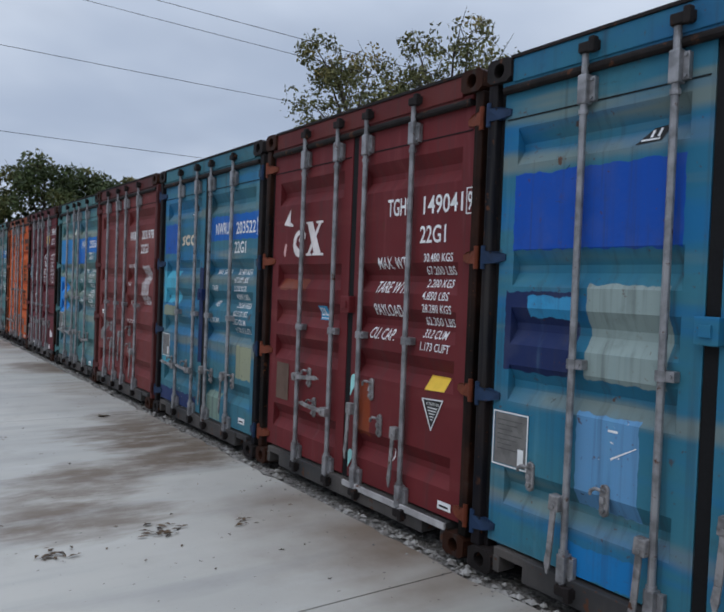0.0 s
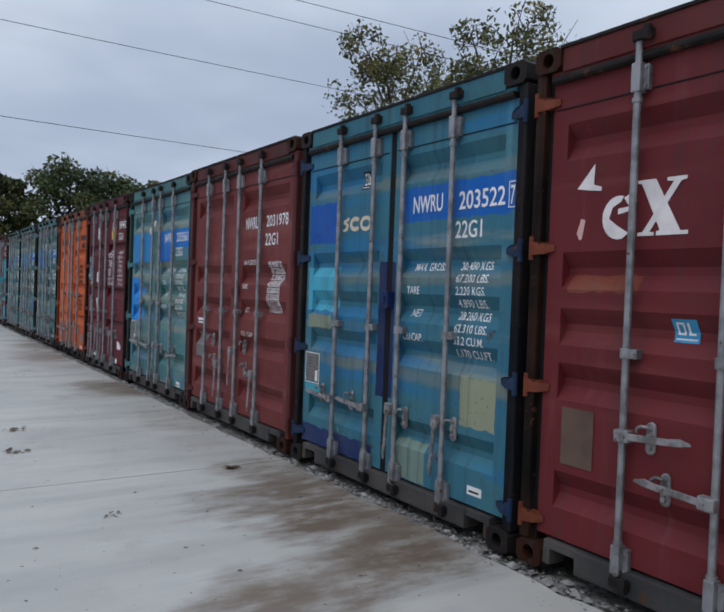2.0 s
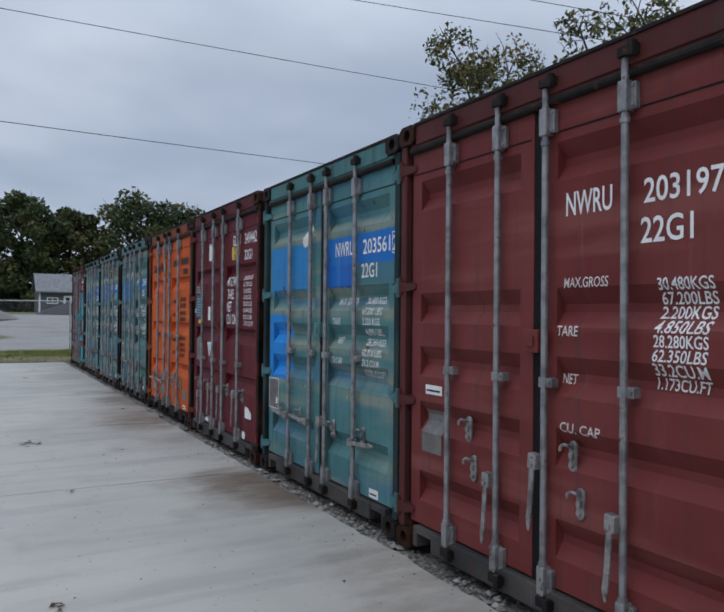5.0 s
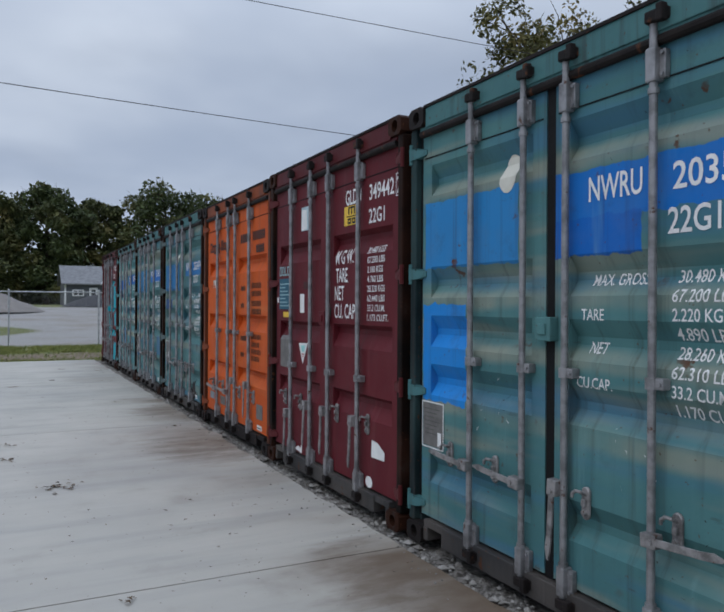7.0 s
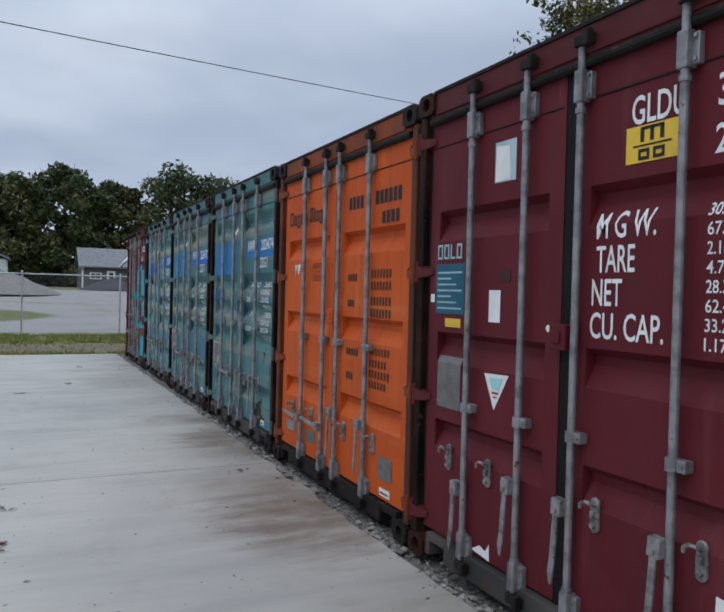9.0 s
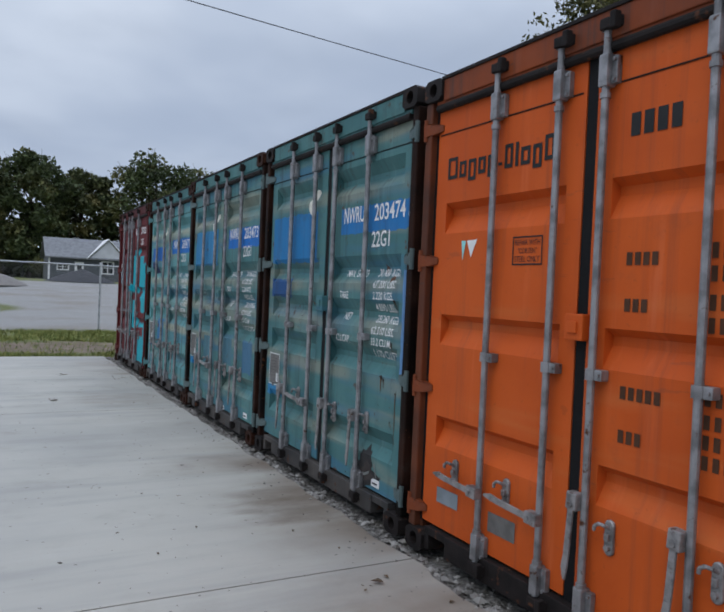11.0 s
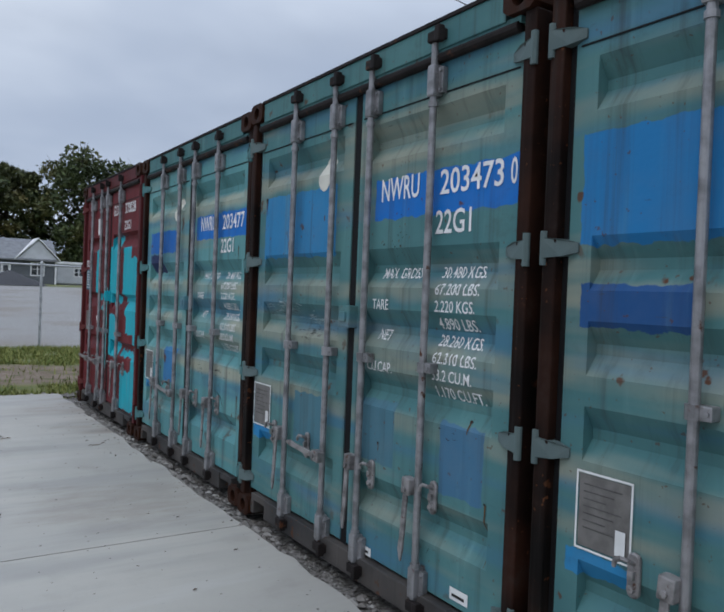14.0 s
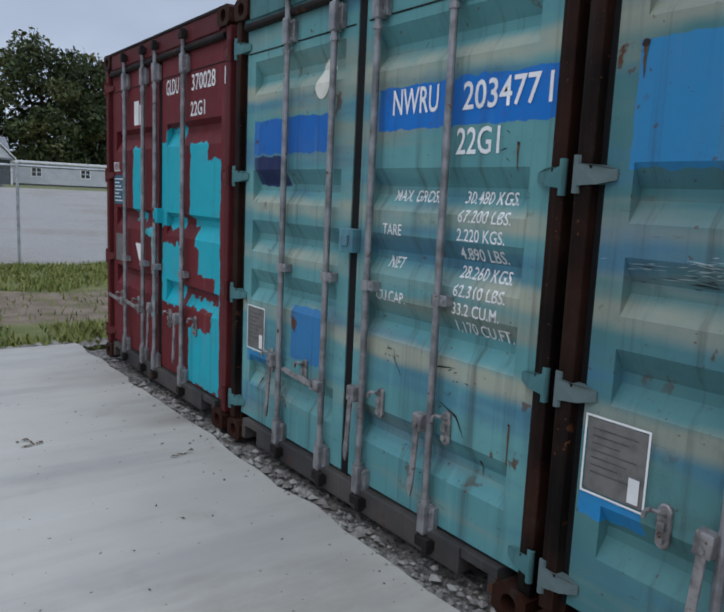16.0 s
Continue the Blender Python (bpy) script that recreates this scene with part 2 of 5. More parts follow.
def leaf_mesh(bm, a, b, pts):
    """One pressed door leaf: flat rim, corrugated panel with closed ends, thickness."""
    z0, z1, back = pts[0][0], pts[-1][0], FRONT + 0.064

    def quad(*co):
        bm.faces.new([bm.verts.new(c) for c in co])
    ua, ub = a + EDGE, b - EDGE
    for p, q in ((a, ua), (ub, b)):
        quad((p, FRONT, z0), (q, FRONT, z0), (q, FRONT, z1), (p, FRONT, z1))
    for (za, ya), (zb, yb) in zip(pts, pts[1:]):
        ya, yb = ya + FRONT, yb + FRONT
        quad((ua, ya, za), (ub, ya, za), (ub, yb, zb), (ua, yb, zb))
        for u, turn in ((ua, 1), (ub, -1)):
            if max(ya, yb) > FRONT + 1e-6:
                loop = [(u, FRONT, za), (u, ya, za), (u, yb, zb), (u, FRONT, zb)]
                loop = [c for i, c in enumerate(loop) if c != loop[i - 1]]
                quad(*(loop[::turn]))
    quad((a, FRONT, z0), (a, FRONT, z1), (a, back, z1), (a, back, z0))
    quad((b, FRONT, z0), (b, back, z0), (b, back, z1), (b, FRONT, z1))
    quad((a, FRONT, z1), (b, FRONT, z1), (b, back, z1), (a, back, z1))
    quad((a, FRONT, z0), (a, back, z0), (b, back, z0), (b, FRONT, z0))
    quad((a, back, z0), (a, back, z1), (b, back, z1), (b, back, z0))
    return bm


def casting_mesh(bm):
    """A corner casting, 162 x 178 x 118 mm, its face pierced by an oval hole; origin at its front lower left corner."""
    w, d, h = 0.162, 0.178, 0.118
    n = 16
    rim, hole, deep = [], [], []
    for i in range(n):
        t = 2 * math.pi * (i + 0.5) / n
        c, s = math.cos(t), math.sin(t)
        k = min(1 / max(abs(c), 1e-6), 1 / max(abs(s), 1e-6))
        rim.append(bm.verts.new((w / 2 + c * k * w / 2, 0, h / 2 + s * k * h / 2)))
        hole.append(bm.verts.new((w / 2 + c * 0.036, 0, h / 2 + s * 0.037)))
        deep.append(bm.verts.new((w / 2 + c * 0.036, 0.11, h / 2 + s * 0.037)))
    backs = [bm.verts.new((v.co.x, d, v.co.z)) for v in rim]
    for i in range(n):
        j = (i + 1) % n
        bm.faces.new((rim[i], rim[j], hole[j], hole[i]))
        bm.faces.new((hole[i], hole[j], deep[j], deep[i]))
        bm.faces.new((rim[j], rim[i], backs[i], backs[j]))
    bm.faces.new(deep)
    bm.faces.new(backs[::-1])
    bmesh.ops.recalc_face_normals(bm, faces=bm.faces)
    return bm


MESHES = {}


def shared(key, make, mat):
    if key not in MESHES:
        bm = make(bmesh.new())
        me = bpy.data.meshes.new(key)
        bm.to_mesh(me)
        bm.free()
        me.materials.append(mat)
        MESHES[key] = me
    return MESHES[key]


def rod_make(bm):
    tube(bm, (0, 0, 0.085), (0, 0, 2.50), 0.0165, sides=12)
    for z0, z1 in ((0.075, 0.10), (2.495, 2.52)):
        tube(bm, (0, 0, z0), (0, 0, z1), 0.028, 0.024, 12)
    for z in (0.26, 2.235):
        tube(bm, (0, 0, z - 0.01), (0, 0, z + 0.012), 0.022, sides=12)
    return bm


def bracket_make(bm):
    box(bm, -0.024, 0.024, -0.024, 0.030, -0.066, 0.066, 0.008)
    box(bm, 0.018, 0.050, 0.004, 0.032, -0.055, 0.055, 0.004)
    for z in (-0.040, 0.040):
        tube(bm, (0.038, -0.006, z), (0.038, 0.006, z), 0.008, sides=6)
    return bm


def clamp_make(bm):
    box(bm, -0.022, 0.060, -0.010, 0.034, -0.022, 0.022, 0.005)
    tube(bm, (0, 0, -0.022), (0, 0, 0.022), 0.026, sides=12)
    tube(bm, (0.046, -0.018, 0), (0.046, -0.010, 0), 0.008, sides=6)
    return bm


def keeper_make(bm):
    box(bm, -0.02, 0.075, -0.02, 0.05, -0.022, 0.022, 0.006)
    box(bm, 0.045, 0.075, -0.035, 0.0, -0.034, 0.034, 0.006)
    return bm


def hub_make(bm):
    """A handle retainer: a plate with rounded ends, a bolt, a dark eye and a bent hook."""
    loop = [(0.027 * math.cos(t), (0.056 if math.sin(t) > 0 else -0.056) + 0.027 * math.sin(t)) for t in [2 * math.pi * (i + 0.5) / 16 for i in range(16)]]
    rings = [[bm.verts.new((x * k, y, z * (0.5 + 0.5 * k))) for x, z in loop] for k, y in ((1.0, 0.0), (1.0, -0.010), (0.86, -0.015))]
    for a, b in zip(rings, rings[1:]):
        for i in range(16):
            j = (i + 1) % 16
            bm.faces.new((a[i], a[j], b[j], b[i]))
    bm.faces.new(rings[-1])
    bmesh.ops.recalc_face_normals(bm, faces=bm.faces)
    tube(bm, (0, -0.030, -0.045), (0, -0.012, -0.045), 0.014, 0.017, 10)
    path = [(0.004, -0.012, 0.045), (0.0, -0.040, 0.058), (-0.028, -0.050, 0.062), (-0.052, -0.050, 0.046), (-0.056, -0.048, 0.024)]
    for a, b in zip(path, path[1:]):
        tube(bm, a, b, 0.0095, 0.0085, 8)
    box(bm, -0.013, 0.013, -0.032, -0.014, -0.012, 0.022, 0.004)
    return bm


def lever_make(bm):
    """A locking handle lying along -x from its rod at the origin: a bolted lug, a flat bar and a tapered grip."""
    box(bm, -0.055, 0.018, -0.032, 0.014, -0.028, 0.028, 0.007)
    tube(bm, (-0.032, -0.040, 0), (-0.032, -0.030, 0), 0.011, sides=8)
    box(bm, -0.24, -0.045, -0.030, -0.019, -0.015, 0.015, 0.004)
    loop = [(-0.24, 0.014), (-0.30, 0.020), (-0.345, 0.006), (-0.35, -0.004), (-0.30, -0.012), (-0.24, -0.014)]
    f = [bm.verts.new((x, -0.029, z)) for x, z in loop]
    g = [bm.verts.new((x, -0.021, z)) for x, z in loop]
    bm.faces.new(f[::-1])
    bm.faces.new(g)
    for i in range(6):
        j = (i + 1) % 6
        bm.faces.new((f[i], f[j], g[j], g[i]))
    return bm


def hinge_make(bm):
    """A hinge blade from the post (left, x = 0) to the leaf."""
    vs = [(-0.01, -0.002, -0.036), (0.07, 0.014, -0.030), (0.125, 0.038, -0.016), (0.125, 0.038, 0.016), (0.07, 0.014, 0.030), (-0.01, -0.002, 0.036)]
    front = [bm.verts.new(v) for v in vs]
    back = [bm.verts.new((x, FRONT + 0.003, z)) for x, y, z in vs]
    bm.faces.new(front)
    bm.faces.new(back[::-1])
    for i in range(6):
        j = (i + 1) % 6
        bm.faces.new((front[j], front[i], back[i], back[j]))
    bmesh.ops.recalc_face_normals(bm, faces=bm.faces)
    tube(bm, (-0.004, 0.012, -0.06), (-0.004, 0.012, 0.06), 0.014, sides=10)
    return bm


def conform(bm, pts, lift):
    """Lay a flat mesh of the x, z plane on the pressed doors."""
    for z, _ in pts:
        bmesh.ops.bisect_plane(bm, geom=bm.verts[:] + bm.edges[:] + bm.faces[:], plane_co=(0, 0, z), plane_no=(0, 0, 1))
    for a, b in LEAVES:
        for u in (a + EDGE, b - EDGE):
            bmesh.ops.bisect_plane(bm, geom=bm.verts[:] + bm.edges[:] + bm.faces[:], plane_co=(u, 0, 0), plane_no=(1, 0, 0))
    for v in bm.verts:
        v.co.y = FRONT + depth_at(pts, v.co.x, v.co.z) - lift
    return bm


def letters(text, u0, z0, u1, z1, lean=0.0, bold=0.0):
    cu = bpy.data.curves.new("letters", "FONT")
    cu.body, cu.size, cu.resolution_u, cu.offset = text, 1.0, 3, bold
    ob = bpy.data.objects.new("letters", cu)
    scene.collection.objects.link(ob)
    me = bpy.data.meshes.new_from_object(ob.evaluated_get(bpy.context.evaluated_depsgraph_get()))
    bpy.data.objects.remove(ob)
    bpy.data.curves.remove(cu)
    bm = bmesh.new()
    bm.from_mesh(me)
    bpy.data.meshes.remove(me)
    xs, ys = [v.co.x for v in bm.verts], [v.co.y for v in bm.verts]
    ax, ay, bx, by = min(xs), min(ys), max(xs), max(ys)
    for v in bm.verts:
        z = (v.co.y - ay) / (by - ay)
        v.co = ((u0 + (u1 - u0) * (v.co.x - ax) / (bx - ax)) + lean * (z - 0.5) * (z1 - z0), 0, z0 + (z1 - z0) * z)
    return bm


def flat(*loops):
    bm = bmesh.new()
    for loop in loops:
        bm.faces.new([bm.verts.new((x, 0, z)) for x, z in loop])
    bmesh.ops.recalc_face_normals(bm, faces=bm.faces)
    for f in bm.faces:
        if f.normal.y > 0:
            f.normal_flip()
    return bm


def rect(u0, z0, u1, z1):
    return [(u0, z0), (u1, z0), (u1, z1), (u0, z1)]


def disc(u, z, r, s=1.0, n=20, a0=0.0, a1=2 * math.pi):
    return [(u + r * s * math.cos(a0 + (a1 - a0) * i / n), z + r * math.sin(a0 + (a1 - a0) * i / n)) for i in range(n)]


def arc(u, z, rx0, rx1, rz0, rz1, a0, a1, n=12):
    """A curved stroke between two ellipses, from a0 to a1 degrees."""
    turns = [radians(a0 + (a1 - a0) * i / n) for i in range(n + 1)]
    return [(u + rx0 * math.cos(t), z + rz0 * math.sin(t)) for t in turns] + [(u + rx1 * math.cos(t), z + rz1 * math.sin(t)) for t in reversed(turns)]


def ringbox(u0, z0, u1, z1, w):
    return [rect(u0, z0, u1, z0 + w), rect(u0, z1 - w, u1, z1), rect(u0, z0 + w, u0 + w, z1 - w), rect(u1 - w, z0 + w, u1, z1 - w)]


def body_mesh(bm):
    """Corrugated side walls, roof, front wall and floor of the box behind the doors."""
    def strip(points, a, b):
        for p, q in zip(points, points[1:]):
            bm.faces.new([bm.verts.new(c) for c in (a(p), a(q), b(q), b(p))])
    wave, y, flip = [], 0.16, 0
    while y < CL - 0.16:
        for dy, off in ((0.07, 0.0), (0.068, 0.036), (0.07, 0.036), (0.068, 0.0)):
            wave.append((y, off))
            y += dy
    wave.append((CL - 0.12, 0.0))
    for x, s in ((0.012, 1), (CW - 0.012, -1)):
        strip(wave, lambda p: (x + s * p[1], p[0], 0.15), lambda p: (x + s * p[1], p[0], CH - 0.06))
    strip([(0.1, 0), (CL - 0.1, 0)], lambda p: (0.0, p[0], CH - 0.02), lambda p: (CW, p[0], CH - 0.02))
    strip(wave, lambda p: (0.09, p[0], CH - 0.018 + p[1] * 0.3), lambda p: (CW - 0.09, p[0], CH - 0.018 + p[1] * 0.3))
    box(bm, 0.05, CW - 0.05, 0.12, CL - 0.05, 0.12, 0.15)
    box(bm, 0.05, CW - 0.05, CL - 0.06, CL - 0.02, 0.12, CH - 0.05)
    for x in (0.0, CW - 0.06):
        box(bm, x, x + 0.06, 0.16, CL - 0.16, CH - 0.075, CH - 0.005)
        box(bm, x, x + 0.05, 0.16, CL - 0.16, 0.05, 0.16)
    for x in (0.0, CW - 0.09):
        box(bm, x, x + 0.09, CL - 0.09, CL, 0.1, CH - 0.1)
    return bm


# how far each container stands back from the line, and its height on the uneven bed
STAND = ((-0.012, 0.006), (0.010, 0.008), (0.006, 0.0), (-0.006, 0.004), (0.018, 0.0), (-0.006, 0.003), (0.008, -0.004), (-0.006, 0.008), (-0.016, 0.004), (0.010, -0.004), (0.003, 0.0))


def container(k, spec):
    y0 = k * (CW + GAP)
    top = thing("shipping_container", spec["label"], "shipping container", pose(STAND[k][0], y0 + CW, STAND[k][1], 0, 0, -90), "row of shipping containers")
    pts = profile_points(spec["kind"], spec["dark"])
    skin, trim = spec["skin"], spec.get("trim", spec["skin"])
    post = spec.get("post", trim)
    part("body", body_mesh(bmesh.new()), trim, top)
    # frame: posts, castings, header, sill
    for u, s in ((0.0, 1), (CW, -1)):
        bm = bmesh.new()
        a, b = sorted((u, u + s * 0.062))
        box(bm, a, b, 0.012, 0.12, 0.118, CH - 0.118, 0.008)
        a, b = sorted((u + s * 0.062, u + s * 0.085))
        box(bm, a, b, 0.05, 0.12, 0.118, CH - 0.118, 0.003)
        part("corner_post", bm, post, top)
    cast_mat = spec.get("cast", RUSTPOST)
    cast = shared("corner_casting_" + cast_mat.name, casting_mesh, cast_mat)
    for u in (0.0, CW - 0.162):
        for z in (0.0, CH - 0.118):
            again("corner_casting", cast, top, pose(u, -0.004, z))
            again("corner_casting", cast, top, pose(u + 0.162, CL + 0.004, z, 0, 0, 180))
    bm = bmesh.new()
    box(bm, 0.162, CW - 0.162, 0.012, 0.13, 2.462, CH - 0.012, 0.006)
    box(bm, 0.09, CW - 0.09, 0.022, 0.12, 2.445, 2.470)
    part("door_header", bm, trim, top)
    bm = bmesh.new()
    box(bm, 0.150, CW - 0.150, 0.004, 0.14, CH - 0.014, CH + 0.004, 0.003)
    part("roof_rim", bm, DARKIRON, top, "dark dirty rim along the roof edge")
    bm = bmesh.new()
    tube(bm, (0.10, 0.030, 2.432), (CW - 0.10, 0.030, 2.432), 0.022, sides=10)
    part("header_gutter", bm, DARKIRON, top, "dark rusty drip bar under the header")
    bm = bmesh.new()
    box(bm, 0.36, CW - 0.36, 0.010, 0.13, 0.035, 0.150, 0.006)
    for a, b in ((0.162, 0.36), (CW - 0.36, CW - 0.162)):
        box(bm, a, b, 0.018, 0.13, 0.108, 0.150, 0.004)
    for a, b in ((0.162, 0.205), (CW - 0.205, CW - 0.162)):
        box(bm, a, b, 0.014, 0.13, 0.030, 0.108, 0.004)
    part("door_sill", bm, spec.get("sill", DARKSILL), top)
    part("inner_bulkhead", box(bmesh.new(), 0.085, CW - 0.085, 0.112, 0.125, 0.15, 2.45), RUBBER, top)
    for a, b in ((0.064, 0.090), (1.189, 1.247), (CW - 0.082, CW - 0.064)):
        part("door_gasket", box(bmesh.new(), a, b, 0.048, 0.10, 0.152, 2.44, 0.003), RUBBER, top, "black rubber door gasket")
    part("door_gasket", box(bmesh.new(), 0.106, CW - 0.106, 0.05, 0.1, 2.4165, 2.4435), RUBBER, top, "black rubber door gasket")
    # doors with rods, brackets, handles and hinges
    rod = shared("lock_rod", rod_make, GALV)
    bracket = shared("rod_bracket", bracket_make, GALV)
    clamp = shared("rod_clamp", clamp_make, GALV)
    keeper = shared("cam_keeper", keeper_make, DARKIRON)
    lowkeeper = shared("sill_keeper", keeper_make, DARKIRON)
    hub = shared("handle_hub", hub_make, STEEL)
    lever = shared("lock_handle", lever_make, STEEL)
    hinge_mat = spec.get("hinge", trim)
    hinge = shared("hinge_" + hinge_mat.name, hinge_make, hinge_mat)
    for side, (a, b) in enumerate(LEAVES):
        door = part("door", leaf_mesh(bmesh.new(), a, b, pts), skin, top)
        door["label"] = "closed pressed-steel door leaf"
        bm = bmesh.new()
        u = (a, b)[side]
        box(bm, a + 0.02, b - 0.02, FRONT - 0.004, FRONT + 0.001, 2.283, 2.289)
        part("seam", bm, RUBBER, door)
        for i in (0, 1):
            u = RODS[side * 2 + i] + spec.get("rods", (0, 0, 0, 0))[side * 2 + i]
            again("lock_rod", rod, door, pose(u, 0.010, 0), "grey galvanised locking rod")
            again("rod_bracket", bracket, door, pose(u, 0.012, 2.335))
            again("rod_bracket", bracket, door, pose(u, 0.012, 0.190))
            again("rod_clamp", clamp, door, pose(u, 0.010, spec.get("clamp", 1.115)))
            again("cam_keeper", keeper, door, pose(u, -0.002, 2.515))
            again("cam_keeper", lowkeeper, door, pose(u, -0.002, 0.095))
            for how, hz in spec["levers"][side * 2 + i]:
                if how == "lies":
                    again("lock_handle", lever, door, pose(u, 0.0, hz, 0, 3, 0))
                elif how == "lies_back":
                    again("lock_handle", lever, door, Matrix.Translation((u, 0.0, hz)) @ Matrix.Diagonal((-1, 1, 1, 1)) @ pose(0, 0, 0, 0, 4, 0))
                else:
                    again("lock_handle", lever, door, pose(u - 0.035, -0.002, hz + 0.10, 0, -86, 0))
            hu, hz = spec["hubs"][side * 2 + i]
            again("handle_hub", hub, door, pose(hu, FRONT + depth_at(pts, hu, hz) * 0.3 - 0.002, hz) @ Matrix.Diagonal((0.86, 0.86, 0.86, 1.0)))
        for z in (0.235, 0.90, 1.60, 2.325):
            m = pose(0.012, 0, z) if side == 0 else Matrix.Translation((CW - 0.012, 0, z)) @ Matrix.Diagonal((-1, 1, 1, 1))
            again("hinge", hinge, door, m)
    bm = bmesh.new()
    box(bm, 1.172, 1.272, -0.006, 0.05, 1.25, 1.36, 0.006)
    box(bm, 1.196, 1.246, -0.016, -0.004, 1.28, 1.33, 0.004)
    part("overlap_latch", bm, spec.get("latch", skin), top)
    # markings
    for name, bm, mat, lift in spec["marks"](pts):
        mark = part(name, conform(bm, pts, lift), mat, top)
        if name in ("scuff_marking", "plate_rim", "company_label_line", "line_tag_shape", "rust_drip", "rust_blot", "peeled_edge", "warning_line"):
            mark["kind"] = "stuff"
    return top


NUMBERS = ("30.480 KGS.", "67.200 LBS.", "2.220 KGS.", "4.890 LBS.", "28.260 KGS.", "62.310 LBS.", "33.2 CU.M.", "1.170 CU.FT.")


def serial(code, number, check, kind="22G1", u=1.457, z=1.858, h=0.107, ring=True, mat=None, num=1.895, wide=0.380, code_wide=0.290):
    """Owner code, serial number, boxed check digit and the size code below."""
    mat = mat or WHITE
    c = max(num + wide + 0.038, 2.298)
    out = [("code_marking", letters(code, u, z, u + code_wide, z + h, 0, 0.012), mat, 0.003),
           ("serial_marking", letters(number, num, z - 0.006, num + wide, z + h - 0.006, 0, 0.012), mat, 0.003),
           ("check_digit_marking", letters(check, c, z - 0.006, c + (0.014 if check == "1" else 0.034), z + h - 0.010, 0, 0.012), mat, 0.003),
           ("size_code_marking", letters(kind, num - 0.022, z - 0.172, num + 0.205, z - 0.172 + h * 0.95, 0, 0.012), mat, 0.003)]
    if ring:
        out.append(("check_box_marking", flat(*ringbox(c - 0.013, z - 0.024, c + 0.047, z + h + 0.012, 0.006)), mat, 0.003))
    return out


def weights(labels, lines, v=1.895, z=1.50, step=0.0727, h=0.049, mat=None, lean_odd=0.10, tall=1.0, shift=0.0):
    """Two columns of stencils: labels (text, u, z, width) and the lines of numbers from u = v."""
    mat = mat or WHITE
    out = []
    for i, text in enumerate(lines):
        if text:
            out.append(("weight_marking", letters(text, v + shift, z - i * step, v + shift + 0.0252 * len(text), z - i * step + h, lean_odd * (i % 2), 0.008), mat, 0.003))
    for text, u, zl, w in labels:
        out.append(("weight_label_marking", letters(text, u + shift, zl, u + shift + w, zl + h * tall, 0.02, 0.006), mat, 0.003))
    return out


LABELS = (("MAX. GROSS", 1.455, 1.498, 0.30), ("TARE", 1.420, 1.350, 0.130), ("NET", 1.440, 1.207, 0.10), ("CU.CAP.", 1.395, 1.056, 0.20))


def safety_plate(u0=0.145, z0=0.585, u1=0.35, z1=0.835, rim=True):
    out = [("data_plate", flat(rect(u0, z0, u1, z1)), PLATE, 0.004)]
    if rim:
        out.append(("plate_rim", flat(*ringbox(u0 - 0.012, z0 - 0.012, u1 + 0.010, z1 + 0.011, 0.0075)), PAPER, 0.006))
    out.append(("plate_tag", flat(rect(u1 - 0.05, z0 + 0.01, u1 - 0.012, z0 + 0.09)), PAPER, 0.008))
    for i in range(7):
        z = z1 - 0.03 - i * 0.024
        out.append(("plate_line", flat(rect(u0 + 0.02, z - 0.004, u1 - 0.03 - 0.03 * (i % 3), z)), PLATELINE, 0.0065))
    return out


def spot(u=0.905, z=2.06):
    """A cream half disc of paint."""
    return [("paint_spot", flat(disc(u + 0.012, z, 0.098, 0.72, 26, radians(-152), radians(148))), CREAM, 0.003)]


def scab(u=1.94, z=0.29):
    """A ragged patch where the paint has peeled to dark primer, with a pale torn edge."""
    rg = random.Random(31)
    edge = [(u + (0.13 + rg.uniform(-0.035, 0.03)) * math.cos(t) * (1.25 if math.sin(t) < 0 else 0.75), z + (0.125 + rg.uniform(-0.02, 0.02)) * math.sin(t)) for t in [2 * math.pi * i / 26 for i in range(26)]]
    inner = [(u + (a - u) * 0.55 + 0.02, z + (b - z) * 0.50 - 0.02) for a, b in edge]
    return [("peeled_patch", flat(edge), plain("bare_dark_primer", (0.035, 0.034, 0.034), 0.6, 0.85, 14.0), 0.002), ("peeled_patch", flat(inner), plain("brownish_primer", (0.055, 0.045, 0.042), 0.7, 0.85, 20.0), 0.0035),
            ("peeled_edge", flat([(1.86, 0.235), (1.93, 0.250), (1.99, 0.275), (1.985, 0.255), (1.93, 0.232)], [(2.04, 0.330), (2.075, 0.250), (2.085, 0.252), (2.05, 0.340)]), plain("torn_pale_paint", (0.20, 0.21, 0.20), 0.7, 0.8, 14.0), 0.005)]


def scuffs(seed, spots, mat=None):
    """Short scratches and chips: (u, z, spread, count)."""
    rg = random.Random(seed)
    out = []
    for u, z, spread, count in spots:
        loops = []
        for _ in range(count):
            a, b, t, n = u + rg.gauss(0, spread), z + rg.gauss(0, spread), rg.uniform(-1.5, 1.5), rg.uniform(0.003, 0.02) * rg.uniform(0.5, 1.2)
            w = rg.uniform(0.001, 0.0035)
            dx, dz = math.cos(t) * n, math.sin(t) * n
            loops.append([(a - dx, b - dz), (a, b - w), (a + dx, b + dz), (a, b + w)])
        out.append(("scuff_marking", flat(*loops), mat or BLACK, 0.0025))
    return out


